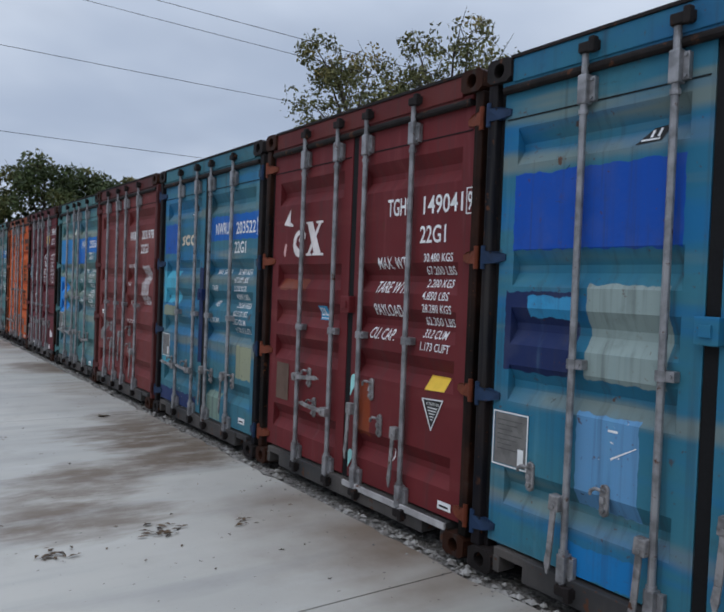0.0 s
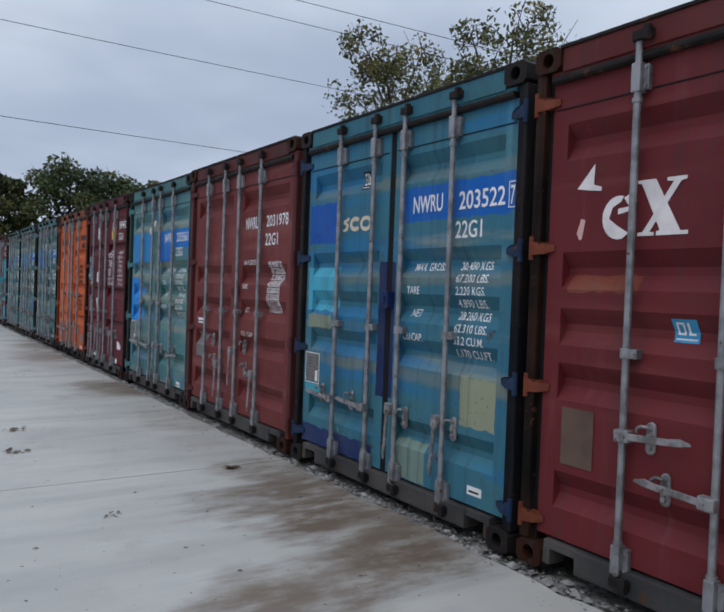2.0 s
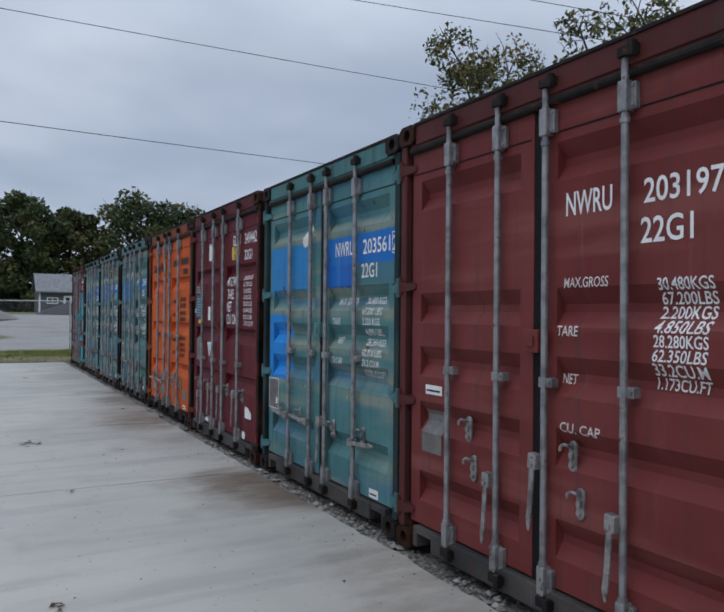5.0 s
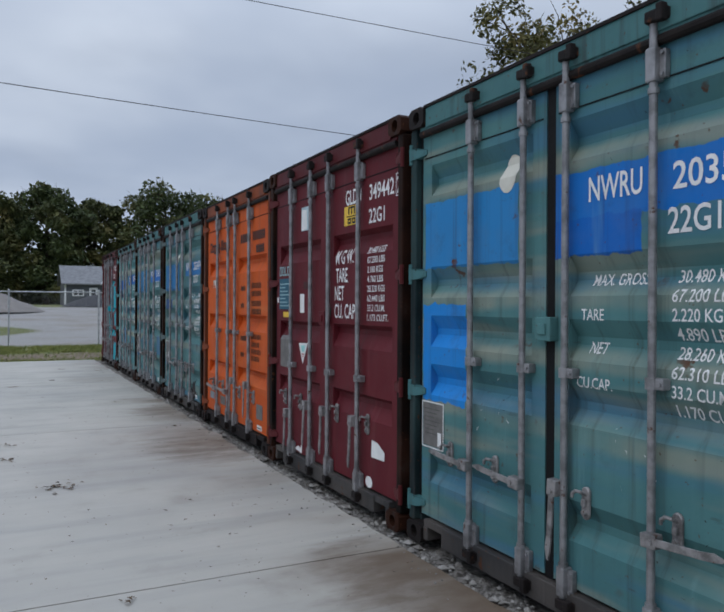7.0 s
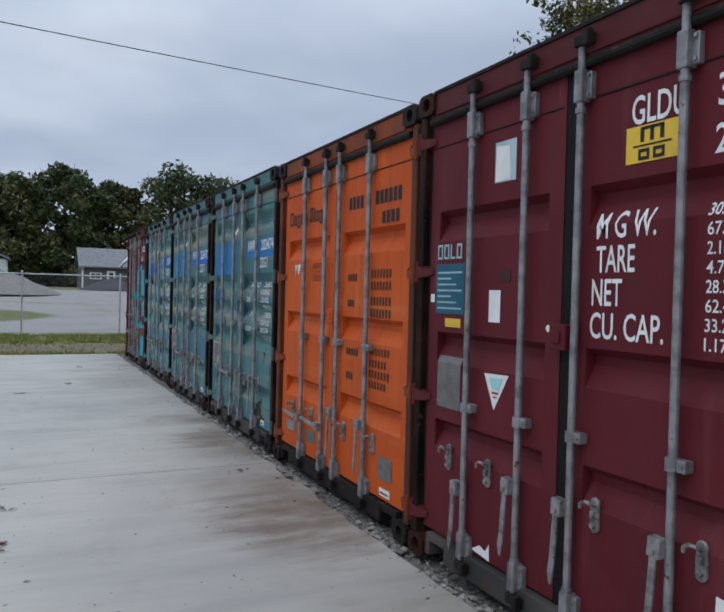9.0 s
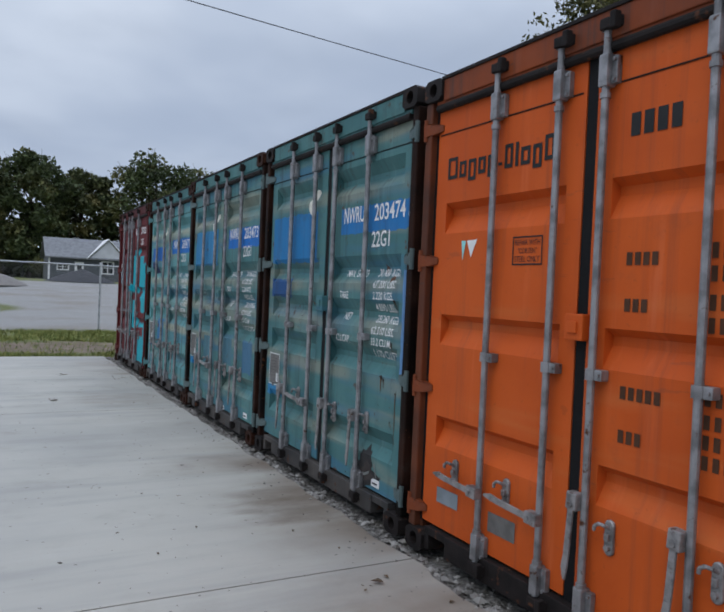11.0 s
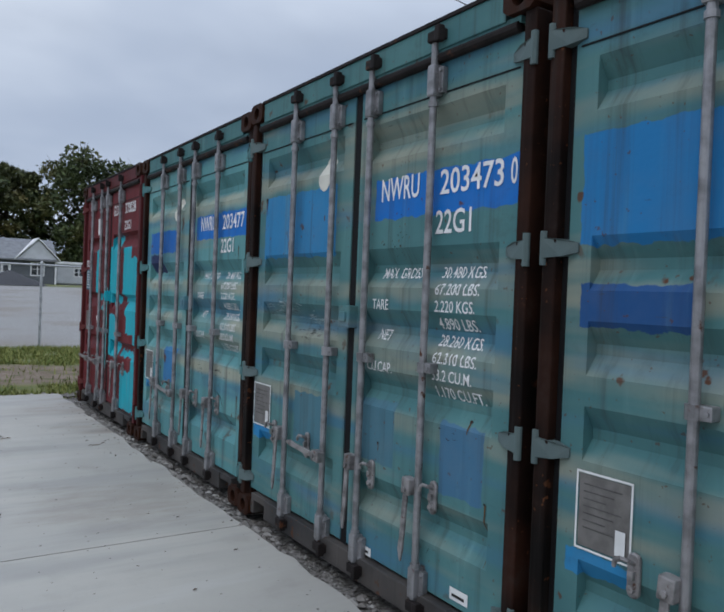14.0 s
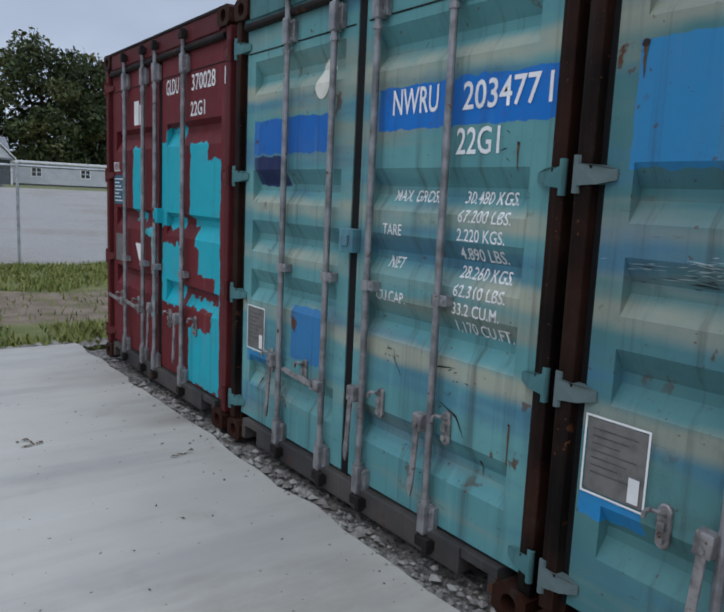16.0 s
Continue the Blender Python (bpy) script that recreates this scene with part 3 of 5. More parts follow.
def scrapes(seed, u, z, du, dz, count, mat):
    """Long thin scratches that run along the door where it was scraped."""
    rg = random.Random(seed)
    loops = []
    for _ in range(count):
        a, b, n, w, t = rg.gauss(u, du), rg.gauss(z, dz), rg.uniform(0.008, 0.045), rg.uniform(0.0006, 0.0020), rg.gauss(0.0, 0.10)
        loops.append([(a - n, b - n * t), (a, b - w), (a + n, b + n * t), (a, b + w)])
    return [("scuff_marking", flat(*loops), mat, 0.0028)]


def drips(seed, spots):
    """Rust that weeps from chips in the paint: (u, z, length, width) each, with a ragged blot on top."""
    rg = random.Random(seed)
    loops, blots = [], []
    for u, z, n, w in spots:
        left, right = [], []
        for i in range(7):
            q = i / 6
            half = w * (1 - q) ** 0.7 * rg.uniform(0.6, 1.1) + 0.0008
            mid = u + rg.gauss(0, w * 0.18)
            left.append((mid - half, z - n * q))
            right.append((mid + half, z - n * q))
        loops.append(left + right[::-1])
        blots.append([(u + w * rg.uniform(1.2, 2.2) * math.cos(t), z + w * rg.uniform(0.7, 1.6) * math.sin(t)) for t in [2 * math.pi * i / 11 for i in range(11)]])
    return [("rust_drip", flat(*loops), DRIP, 0.0026), ("rust_blot", flat(*blots), RUSTBLOT, 0.0034)]


def note(u0, z0, u1, z1, mat=None, lines=2):
    out = [("sticker", flat(rect(u0, z0, u1, z1)), mat or PAPER, 0.003)]
    for i in range(lines):
        z = z0 + (z1 - z0) * (0.3 + 0.35 * i)
        out.append(("sticker_line", flat(rect(u0 + 0.015, z, u1 - 0.02, z + 0.012)), BLACK, 0.005))
    return out


TEAL, TEAL2 = (0.050, 0.138, 0.144), (0.072, 0.176, 0.174)
BEIGE, BLUE, SKYB, NAVY = (0.235, 0.245, 0.19), (0.006, 0.135, 0.45), (0.02, 0.19, 0.44), (0.008, 0.018, 0.075)
HANG, LIES = ("hangs", 0.52), ("lies", 0.56)
STD_HUBS = ((0.41, 0.575), (0.82, 0.575), (1.46, 0.56), (1.93, 0.57))
WAVES = (2.20, 1.60, 1.315, 1.03, 0.515)


def teal(k, number, check, label, patches, extra, seed, shift=0.0, ring=False, tone=1.0, pale=0.34, plate=(0.145, 0.585, 0.35, 0.835), **more):
    skin = paint("teal_door_paint_%d" % k, tuple(c * tone for c in TEAL), tuple(c * tone for c in TEAL2), ((BEIGE, pale * 0.6), ((0.05, 0.15, 0.23), 0.36)), patches, 0.6, seed, strips=tuple((z, 0.055, pale * 1.6) for z in (2.06, 1.44, 1.17, 0.84)), strip_tone=tuple(c * (0.55 + 0.45 * tone) for c in (0.25, 0.255, 0.195)))
    trim = paint("teal_frame_paint_%d" % k, TEAL, TEAL2, (), (), 0.8, seed + 0.5, 0.8)

    def marks(pts):
        return serial("NWRU", number, check, u=1.460 + shift * 0.6, ring=ring, num=1.895 + shift * 0.4) + weights(LABELS, NUMBERS, shift=shift) + safety_plate(*plate) + extra(pts)
    spec = dict(label=label, kind="wave", dark=WAVES, skin=skin, trim=trim, hubs=STD_HUBS, levers=[[HANG], [LIES], [HANG], [HANG]], marks=marks,
                post=more.pop("post", trim))
    spec.update(more)
    return container(k, spec)


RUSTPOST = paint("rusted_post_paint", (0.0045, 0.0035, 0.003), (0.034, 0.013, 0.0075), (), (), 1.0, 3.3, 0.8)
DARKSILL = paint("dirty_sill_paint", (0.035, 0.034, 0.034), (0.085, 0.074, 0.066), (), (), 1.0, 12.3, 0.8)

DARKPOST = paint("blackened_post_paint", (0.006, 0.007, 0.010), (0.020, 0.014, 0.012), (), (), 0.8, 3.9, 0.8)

# the nearest: light blue, no number in sight
c0skin = paint("light_blue_door_paint", (0.016, 0.125, 0.21), (0.034, 0.15, 0.20), (((0.16, 0.19, 0.16), 0.30), ((0.006, 0.12, 0.29), 0.40)), (
    (0.18, 1.63, 1.085, 2.005, (0.002, 0.058, 0.33)), (0.145, 1.04, 0.575, 1.435, NAVY), (0.29, 1.31, 0.575, 1.415, (0.03, 0.25, 0.46)),
    (0.635, 1.045, 1.04, 1.475, (0.23, 0.29, 0.275)), (0.61, 0.475, 0.935, 0.905, (0.10, 0.25, 0.43)), (0.555, 0.165, 0.945, 0.31, (0.008, 0.16, 0.40))), 0.5, 1.1, strips=((2.07, 0.06, 0.8), (0.92, 0.05, 0.7), (0.40, 0.05, 0.5)), strip_tone=(0.18, 0.20, 0.165))
c0trim = paint("light_blue_frame_paint", (0.022, 0.13, 0.20), (0.014, 0.10, 0.21), (), (), 0.6, 1.7, 0.7)
c0dark = plain("dark_blue_hinge_paint", (0.012, 0.03, 0.07), 0.6, 0.6, 9.0, 0.0, 0.3)


def c0marks(pts):
    return safety_plate(0.115, 0.57, 0.325, 0.82) + scuffs(1, ((0.80, 0.80, 0.06, 7),), WHITE) + scuffs(2, ((0.55, 1.99, 0.05, 3), (0.4, 0.97, 0.04, 4), (0.8, 0.5, 0.12, 8))) + [
        ("logo_marking", flat([(0.845, 2.06), (0.965, 2.065), (0.985, 2.135), (0.905, 2.128)]), BLACK, 0.003),
        ("logo_marking", flat(rect(0.868, 2.072, 0.955, 2.080), rect(0.905, 2.086, 0.917, 2.120), rect(0.937, 2.086, 0.949, 2.125)), WHITE, 0.005),
        ("scratch_marking", flat([(0.80, 0.72), (0.92, 0.79), (0.925, 0.797), (0.80, 0.73)], rect(0.78, 0.84, 0.83, 0.85)), WHITE, 0.003)]


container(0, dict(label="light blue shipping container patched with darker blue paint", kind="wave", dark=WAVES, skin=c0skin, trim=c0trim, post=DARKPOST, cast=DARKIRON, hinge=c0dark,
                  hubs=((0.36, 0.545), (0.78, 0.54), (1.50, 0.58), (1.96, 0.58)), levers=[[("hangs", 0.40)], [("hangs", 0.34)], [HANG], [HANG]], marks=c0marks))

# dark red with white table of weights
RED, RED2 = (0.105, 0.0125, 0.0145), (0.14, 0.02, 0.02)
c1skin = paint("dark_red_door_paint", RED, (0.125, 0.016, 0.018), (((0.16, 0.034, 0.032), 0.2),), (
    (1.355, 0.47, 1.485, 0.805, (0.21, 0.04, 0.012)), (0.22, 1.38, 0.62, 1.47, (0.17, 0.035, 0.015))), 0.25, 2.2, 0.35)
c1trim = paint("dark_red_frame_paint", (0.085, 0.012, 0.012), (0.10, 0.018, 0.015), (), (), 0.7, 2.6, 0.6)
c1hinge = plain("orange_red_hinge_paint", (0.15, 0.034, 0.014), 0.7, 0.6, 9.0, 0.0, 0.25)


def c1marks(pts):
    n = ("30.480 KGS", "67.200 LBS", "2.200 KGS", "4.850 LBS", "28.280 KGS", "62.350 LBS", "33.2 CUM", "1.173 CUFT")
    out = serial("TGHU", "149041", "9", u=1.600, z=1.862, ring=True, num=1.945, wide=0.335, code_wide=0.245)
    out += weights((("MAX. WT.", 1.515, 1.541, 0.30), ("TARE WT.", 1.487, 1.392, 0.30), ("PAYLOAD", 1.492, 1.250, 0.28), ("CU. CAP.", 1.455, 1.10, 0.255)), n, 1.965, 1.582, 0.0733, 0.048, None, 0.14, 1.5)
    # the big faded logo: an arrow, two rounded blocks and a cross of strokes
    out += [("logo_marking", flat([(0.262, 1.880), (0.362, 1.992), (0.358, 1.893), (0.405, 1.878), (0.402, 1.860), (0.330, 1.868)],
                                  disc(0.505, 1.728, 0.100, 0.9, 14, radians(75), radians(300)) + [(0.56, 1.655), (0.50, 1.690), (0.452, 1.725), (0.470, 1.775), (0.515, 1.800)],
                                  [(0.500, 1.742), (0.590, 1.760), (0.600, 1.800), (0.560, 1.832), (0.530, 1.815), (0.560, 1.775), (0.500, 1.768)]), LOGOWHITE, 0.003),
            ("logo_marking", flat([(0.268, 1.665), (0.292, 1.735), (0.318, 1.728), (0.300, 1.640), (0.285, 1.632)]), plain("pinkish_logo_paint", (0.62, 0.36, 0.34), 0.8, 0.6, 8.0), 0.003),
            ("logo_marking", flat([(0.600, 1.885), (0.690, 1.885), (0.815, 1.655), (0.850, 1.655), (0.850, 1.638), (0.700, 1.638), (0.700, 1.655), (0.718, 1.660), (0.620, 1.868), (0.600, 1.870)]), LOGOWHITE, 0.003),
            ("logo_marking", flat([(0.745, 1.885), (0.838, 1.885), (0.838, 1.870), (0.812, 1.866), (0.668, 1.655), (0.690, 1.652), (0.690, 1.638), (0.608, 1.638), (0.608, 1.652), (0.634, 1.656), (0.776, 1.866), (0.745, 1.870)]), LOGOWHITE, 0.004),
            ("class_label", flat(rect(0.782, 1.180, 0.898, 1.280)), BLUETAG, 0.003),
            ("logo_marking", flat(*ringbox(0.800, 1.212, 0.838, 1.266, 0.009), rect(0.850, 1.212, 0.861, 1.266), rect(0.861, 1.212, 0.882, 1.222), rect(0.792, 1.190, 0.890, 1.197)), WHITE, 0.006),
            ("data_plate", flat(rect(0.225, 0.54, 0.415, 0.82)), plain("brown_plate", (0.12, 0.075, 0.055), 0.7, 0.7), 0.004),
            ("sticker", flat([(2.020, 0.845), (2.187, 0.852), (2.190, 0.931), (2.028, 0.929)]), YELLOW, 0.003),
            ("warning_sticker", flat([(1.998, 0.796), (2.188, 0.806), (2.088, 0.616)]), BLACK, 0.003),
            ("warning_border", flat([(1.998, 0.796), (2.188, 0.806), (2.178, 0.798), (2.013, 0.790)], [(2.188, 0.806), (2.088, 0.616), (2.088, 0.630), (2.174, 0.796)], [(2.088, 0.616), (1.998, 0.796), (2.014, 0.789), (2.088, 0.634)]), PAPER, 0.005),
            ("warning_text", letters("ATTENTION", 2.040, 0.763, 2.150, 0.780), PAPER, 0.005), ("warning_line", flat(*[rect(2.052 + i * 0.0075, 0.746 - i * 0.0165, 2.136 - i * 0.0085, 0.752 - i * 0.0165) for i in range(5)]), PAPER, 0.005),
            ("paint_drop", flat(disc(1.292, 0.80, 0.048, 0.7, 10, 0, math.pi) + [(1.256, 0.70)]), CYANTAG, 0.003),
            ("paint_drop", flat(disc(1.285, 0.31, 0.040, 0.75, 10, 0, math.pi) + [(1.256, 0.225)]), CYANTAG, 0.003),
            ("scratch_marking", flat([(1.70, 0.36), (1.71, 0.36), (1.72, 0.44), (1.712, 0.44)]), WHITE, 0.003)]
    return out + note(2.17, 0.20, 2.28, 0.245, None, 1)


c1 = container(1, dict(label="dark red shipping container with white weight table and faded logo", kind="wave", dark=(2.17, 1.54, 1.265, 0.995, 0.46), skin=c1skin, trim=c1trim, hinge=c1hinge,
                       post=RUSTPOST, hubs=((0.725, 0.755), (0.805, 0.55), (1.50, 0.775), (1.60, 0.56)), levers=[[("lies_back", 0.75)], [("lies", 0.555)], [("hangs", 0.55)], [("hangs", 0.48)]], marks=c1marks))
bm = bmesh.new()
box(bm, 1.26, 2.28, -0.004, 0.010, 0.112, 0.150, 0.004)
part("sill_strip", bm, plain("chipped_white_strip", (0.42, 0.40, 0.39), 0.6, 0.6, 7.0, 0.0, 0.35), c1, "chipped whitish strip along the sill")

# blue-teal with navy repairs
c2skin = paint("blue_teal_door_paint", (0.03, 0.13, 0.19), (0.045, 0.15, 0.185), ((BEIGE, 0.12), ((0.015, 0.14, 0.29), 0.38)), (
    (1.345, 1.805, 2.37, 2.03, (0.004, 0.10, 0.38)), (0.118, 1.705, 0.527, 2.014, (0.003, 0.075, 0.33)), (0.122, 1.195, 0.527, 1.53, (0.06, 0.34, 0.46)), (0.13, 1.06, 0.483, 1.17, (0.20, 0.23, 0.165)),
    (1.10, 0.655, 1.29, 1.56, NAVY), (0.09, 0.16, 1.08, 0.305, (0.010, 0.026, 0.10)), (1.965, 0.60, 2.26, 0.885, (0.26, 0.275, 0.18)), (1.35, 0.165, 1.66, 0.42, (0.16, 0.23, 0.19)), (0.12, 0.56, 0.36, 0.625, (0.05, 0.30, 0.38))), 0.5, 4.2, strips=((2.08, 0.05, 0.7), (1.45, 0.05, 0.6), (0.84, 0.05, 0.75)), strip_tone=(0.17, 0.185, 0.145))
c2trim = paint("blue_teal_frame_paint", (0.03, 0.12, 0.17), (0.04, 0.14, 0.165), (), (), 0.7, 4.9, 0.7)


def c2marks(pts):
    out = serial("NWRU", "203522", "7") + weights(LABELS, NUMBERS) + safety_plate(0.135, 0.64, 0.33, 0.855)
    out += [("logo_marking", flat([(0.615, 1.862), (0.690, 1.888), (0.696, 1.868), (0.655, 1.852), (0.690, 1.835), (0.675, 1.790), (0.615, 1.782), (0.615, 1.800), (0.650, 1.810), (0.655, 1.830), (0.620, 1.842)],
                                        arc(0.775, 1.835, 0.070, 0.040, 0.054, 0.022, 40, 320), arc(0.912, 1.832, 0.072, 0.046, 0.054, 0.026, 0, 180), arc(0.912, 1.832, 0.072, 0.046, 0.054, 0.026, 180, 360)), LOGOCREAM, 0.003),
            ("logo_tag", flat(rect(0.82, 2.072, 0.92, 2.20)), BLACK, 0.003), ("logo_tag_line", flat(*ringbox(0.833, 2.105, 0.868, 2.185, 0.009), rect(0.878, 2.105, 0.888, 2.185), rect(0.888, 2.105, 0.908, 2.115), rect(0.832, 2.084, 0.908, 2.091)), PAPER, 0.005)]
    out += scuffs(3, ((1.52, 0.70, 0.07, 14), (1.93, 0.68, 0.07, 14), (0.75, 0.62, 0.1, 10), (0.8, 2.20, 0.2, 8), (2.1, 2.3, 0.15, 8), (2.15, 0.75, 0.05, 8))) + scuffs(4, ((0.6, 0.27, 0.15, 12),), WHITE)
    return out + note(2.06, 0.225, 2.18, 0.275, None, 1)


container(2, dict(label="blue-teal shipping container with navy and pale paint repairs", kind="wave", dark=WAVES, skin=c2skin, trim=c2trim, post=DARKPOST, cast=DARKIRON, hinge=c0dark, hubs=STD_HUBS,
                  levers=[[LIES], [LIES], [HANG], [HANG]], marks=c2marks))

# brick red, faded
c3skin = paint("faded_red_door_paint", (0.125, 0.021, 0.020), (0.155, 0.033, 0.030), (((0.20, 0.06, 0.052), 0.25),), (), 0.35, 5.4, 0.45)
c3trim = paint("faded_red_frame_paint", (0.06, 0.012, 0.011), (0.09, 0.018, 0.016), (), (), 0.8, 5.8, 0.7)


def c3marks(pts):
    out = [("code_marking", letters("NWRU", 1.405, 1.882, 1.675, 1.990, 0, 0.012), WHITE, 0.003), ("serial_marking", letters("2031978", 1.840, 1.886, 2.255, 1.988, 0, 0.012), WHITE, 0.003),
           ("size_code_marking", letters("22G1", 1.825, 1.724, 2.07, 1.830, 0, 0.012), WHITE, 0.003)]
    for i, text in enumerate(("30.480KGS", "67.200LBS", "2.200KGS", "4.850LBS", "28.280KGS", "62.350LBS", "33.2CU.M", "1.173CU.FT")):
        out.append(("weight_marking", letters(text, 1.905 - i * 0.004, 1.532 - i * 0.057, 2.155 - i * 0.005, 1.582 - i * 0.057, 0.25 * (i % 2), 0.012), WHITE, 0.003))
    for text, u, z, w in (("MAX.GROSS", 1.395, 1.555, 0.26), ("TARE", 1.350, 1.335, 0.13), ("NET", 1.345, 1.113, 0.09), ("CU. CAP", 1.372, 0.893, 0.24)):
        out.append(("weight_label_marking", letters(text, u, z, u + w, z + 0.046, 0.1, 0.004), LOGOWHITE, 0.003))
    out += [("data_plate", flat(rect(0.215, 0.61, 0.42, 0.86)), PLATE, 0.004)]
    return out + note(0.25, 0.955, 0.42, 1.01, None, 1)


container(3, dict(label="faded brick red shipping container with grey locking rods", kind="wave", dark=(2.20, 1.52, 1.20, 0.87, 0.45), skin=c3skin, trim=c3trim,
                  hubs=((0.67, 0.80), (0.735, 0.60), (1.45, 0.79), (1.51, 0.59)), levers=[[], [("hangs", 0.50)], [("hangs", 0.66)], [("hangs", 0.49)]], marks=c3marks, rods=(-0.08, -0.09, -0.08, -0.09)))

# teal with bright blue patches
teal(4, "203561", "2", "teal shipping container with bright blue patches and white stencils",
     ((1.24, 1.785, 2.37, 2.005, BLUE), (1.24, 1.625, 1.745, 1.80, (0.004, 0.11, 0.42)), (0.12, 1.625, 0.985, 2.015, SKYB), (0.10, 0.85, 0.54, 1.42, (0.008, 0.20, 0.56))),
     lambda pts: scuffs(5, ((0.75, 0.85, 0.08, 7), (1.65, 0.82, 0.08, 6)), WHITE) + scuffs(6, ((0.85, 0.99, 0.06, 8), (1.9, 0.5, 0.15, 12), (1.8, 2.25, 0.2, 10))) + spot(0.885, 2.075) + note(2.015, 0.175, 2.14, 0.235, None, 1), 6.3, 0.0, True, 1.1, 0.4, (0.115, 0.585, 0.325, 0.835), levers=[[LIES], [LIES], [HANG], [("lies_back", 0.52)]], rods=(0.03, 0.02, -0.03, -0.03), post=paint("dark_teal_post_paint", (0.010, 0.018, 0.020), (0.03, 0.055, 0.055), (), (), 0.9, 6.9, 0.9), cast=DARKIRON)

# deep maroon
c5skin = paint("maroon_door_paint", (0.088, 0.0075, 0.0125), (0.105, 0.010, 0.015), (), (), 0.12, 7.7, 0.25)
c5trim = paint("maroon_frame_paint", (0.07, 0.008, 0.011), (0.085, 0.012, 0.013), (), (), 0.6, 7.9, 0.5)


def c5marks(pts):
    n = ("30.480 KGS", "67.200 LBS", "2.160 KGS", "4.760 LBS", "28.320 KGS", "62.440 LBS", "33.2 CU.M.", "1.173 CU.FT.")
    out = serial("GLDU", "349442", "2", u=1.555, z=2.128, h=0.110, num=1.930, wide=0.345, code_wide=0.25)
    out = [o if o[0] != "size_code_marking" else ("size_code_marking", letters("22G1", 1.925, 1.965, 2.15, 2.065, 0, 0.012), WHITE, 0.003) for o in out]
    out += weights((), n, 1.905, 1.760, 0.0655, 0.045, None, 0.0)
    for text, u, z, w in (("M G W.", 1.387, 1.708, 0.30), ("TARE", 1.390, 1.575, 0.20), ("NET", 1.370, 1.443, 0.16), ("CU. CAP.", 1.364, 1.310, 0.37)):
        out.append(("weight_label_marking", letters(text, u, z, u + w, z + 0.106, 0, 0.010), WHITE, 0.003))
    out += [("line_tag", flat(rect(1.530, 1.984, 1.782, 2.122)), YELLOW, 0.003),
            ("line_tag_shape", flat(rect(1.600, 2.060, 1.618, 2.112), rect(1.646, 2.060, 1.664, 2.112), rect(1.692, 2.060, 1.710, 2.112), rect(1.600, 2.104, 1.710, 2.116), rect(1.565, 2.043, 1.745, 2.050), *ringbox(1.592, 1.992, 1.645, 2.034, 0.013), *ringbox(1.662, 1.992, 1.715, 2.034, 0.013)), BLACK, 0.005),
            ("sticker", flat(rect(0.687, 2.022, 0.852, 2.218)), plain("pale_grey_sticker", (0.40, 0.52, 0.55), 0.8), 0.003), ("sticker", flat([(0.692, 2.028), (0.815, 2.030), (0.805, 2.190), (0.700, 2.200)]), PAPER, 0.005),
            ("sticker", flat(rect(0.665, 1.343, 0.758, 1.500)), PAPER, 0.003), ("sticker", flat(rect(0.74, 1.54, 0.83, 1.60)), plain("brown_tag", (0.06, 0.02, 0.02)), 0.003),
            ("warning_sticker", flat([(0.643, 1.088), (0.841, 1.095), (0.728, 0.915)]), PAPER, 0.003), ("warning_sign", flat([(0.690, 1.070), (0.790, 1.075), (0.770, 1.020), (0.715, 1.015)]), CYANTAG, 0.005), ("warning_line", flat(rect(0.710, 0.995, 0.765, 1.005), rect(0.718, 0.975, 0.752, 0.983)), plain("red_print", (0.40, 0.05, 0.05)), 0.005),
            ("company_label", flat(rect(0.165, 1.370, 0.445, 1.640)), TEALTAG, 0.003), ("company_label_line", flat(*ringbox(0.178, 1.665, 0.228, 1.745, 0.012), *ringbox(0.242, 1.665, 0.292, 1.745, 0.012), rect(0.306, 1.665, 0.318, 1.745), rect(0.318, 1.665, 0.352, 1.677), *ringbox(0.366, 1.665, 0.416, 1.745, 0.012), *[rect(0.185, 1.395 + i * 0.032, 0.42 - 0.05 * (i % 3), 1.405 + i * 0.032) for i in range(7)]), plain("pale_label_print", (0.30, 0.46, 0.48), 0.8), 0.005),
            ("sticker", flat(rect(0.265, 1.300, 0.415, 1.346)), YELLOW, 0.003), ("data_plate", flat(rect(0.204, 0.862, 0.43, 1.140)), PLATE, 0.004), ("sticker", flat(rect(0.110, 1.43, 0.150, 1.475)), PAPER, 0.003),
            ("sticker", flat([(1.984, 0.497), (2.070, 0.490), (2.168, 0.440), (2.165, 0.385), (1.980, 0.381)]), PAPER, 0.003), ("sticker", flat(disc(1.945, 0.205, 0.040, 1.25, 18)), PAPER, 0.003),
            ("sticker", flat([(0.570, 0.185), (0.725, 0.170), (0.720, 0.255), (0.690, 0.210), (0.640, 0.225)]), PAPER, 0.003), ("dot_sticker", flat(disc(1.110, 1.335, 0.016, 1.0, 10)), PAPER, 0.003), ("sticker", flat(rect(1.262, 1.330, 1.300, 1.385)), plain("dark_green_tag", (0.01, 0.05, 0.035)), 0.003)]
    return out


container(5, dict(label="deep maroon shipping container with white stencilled numbers and stickers", kind="ledge", dark=(1.885, 1.225, 0.745), post=RUSTPOST, skin=c5skin, trim=c5trim, clamp=0.90,
                  hubs=((0.35, 0.605), (0.70, 0.60), (1.43, 0.605), (1.93, 0.595)), levers=[[("hangs", 0.40)], [HANG], [HANG], [HANG]], marks=c5marks, rods=(-0.07, -0.08, -0.07, -0.04)))

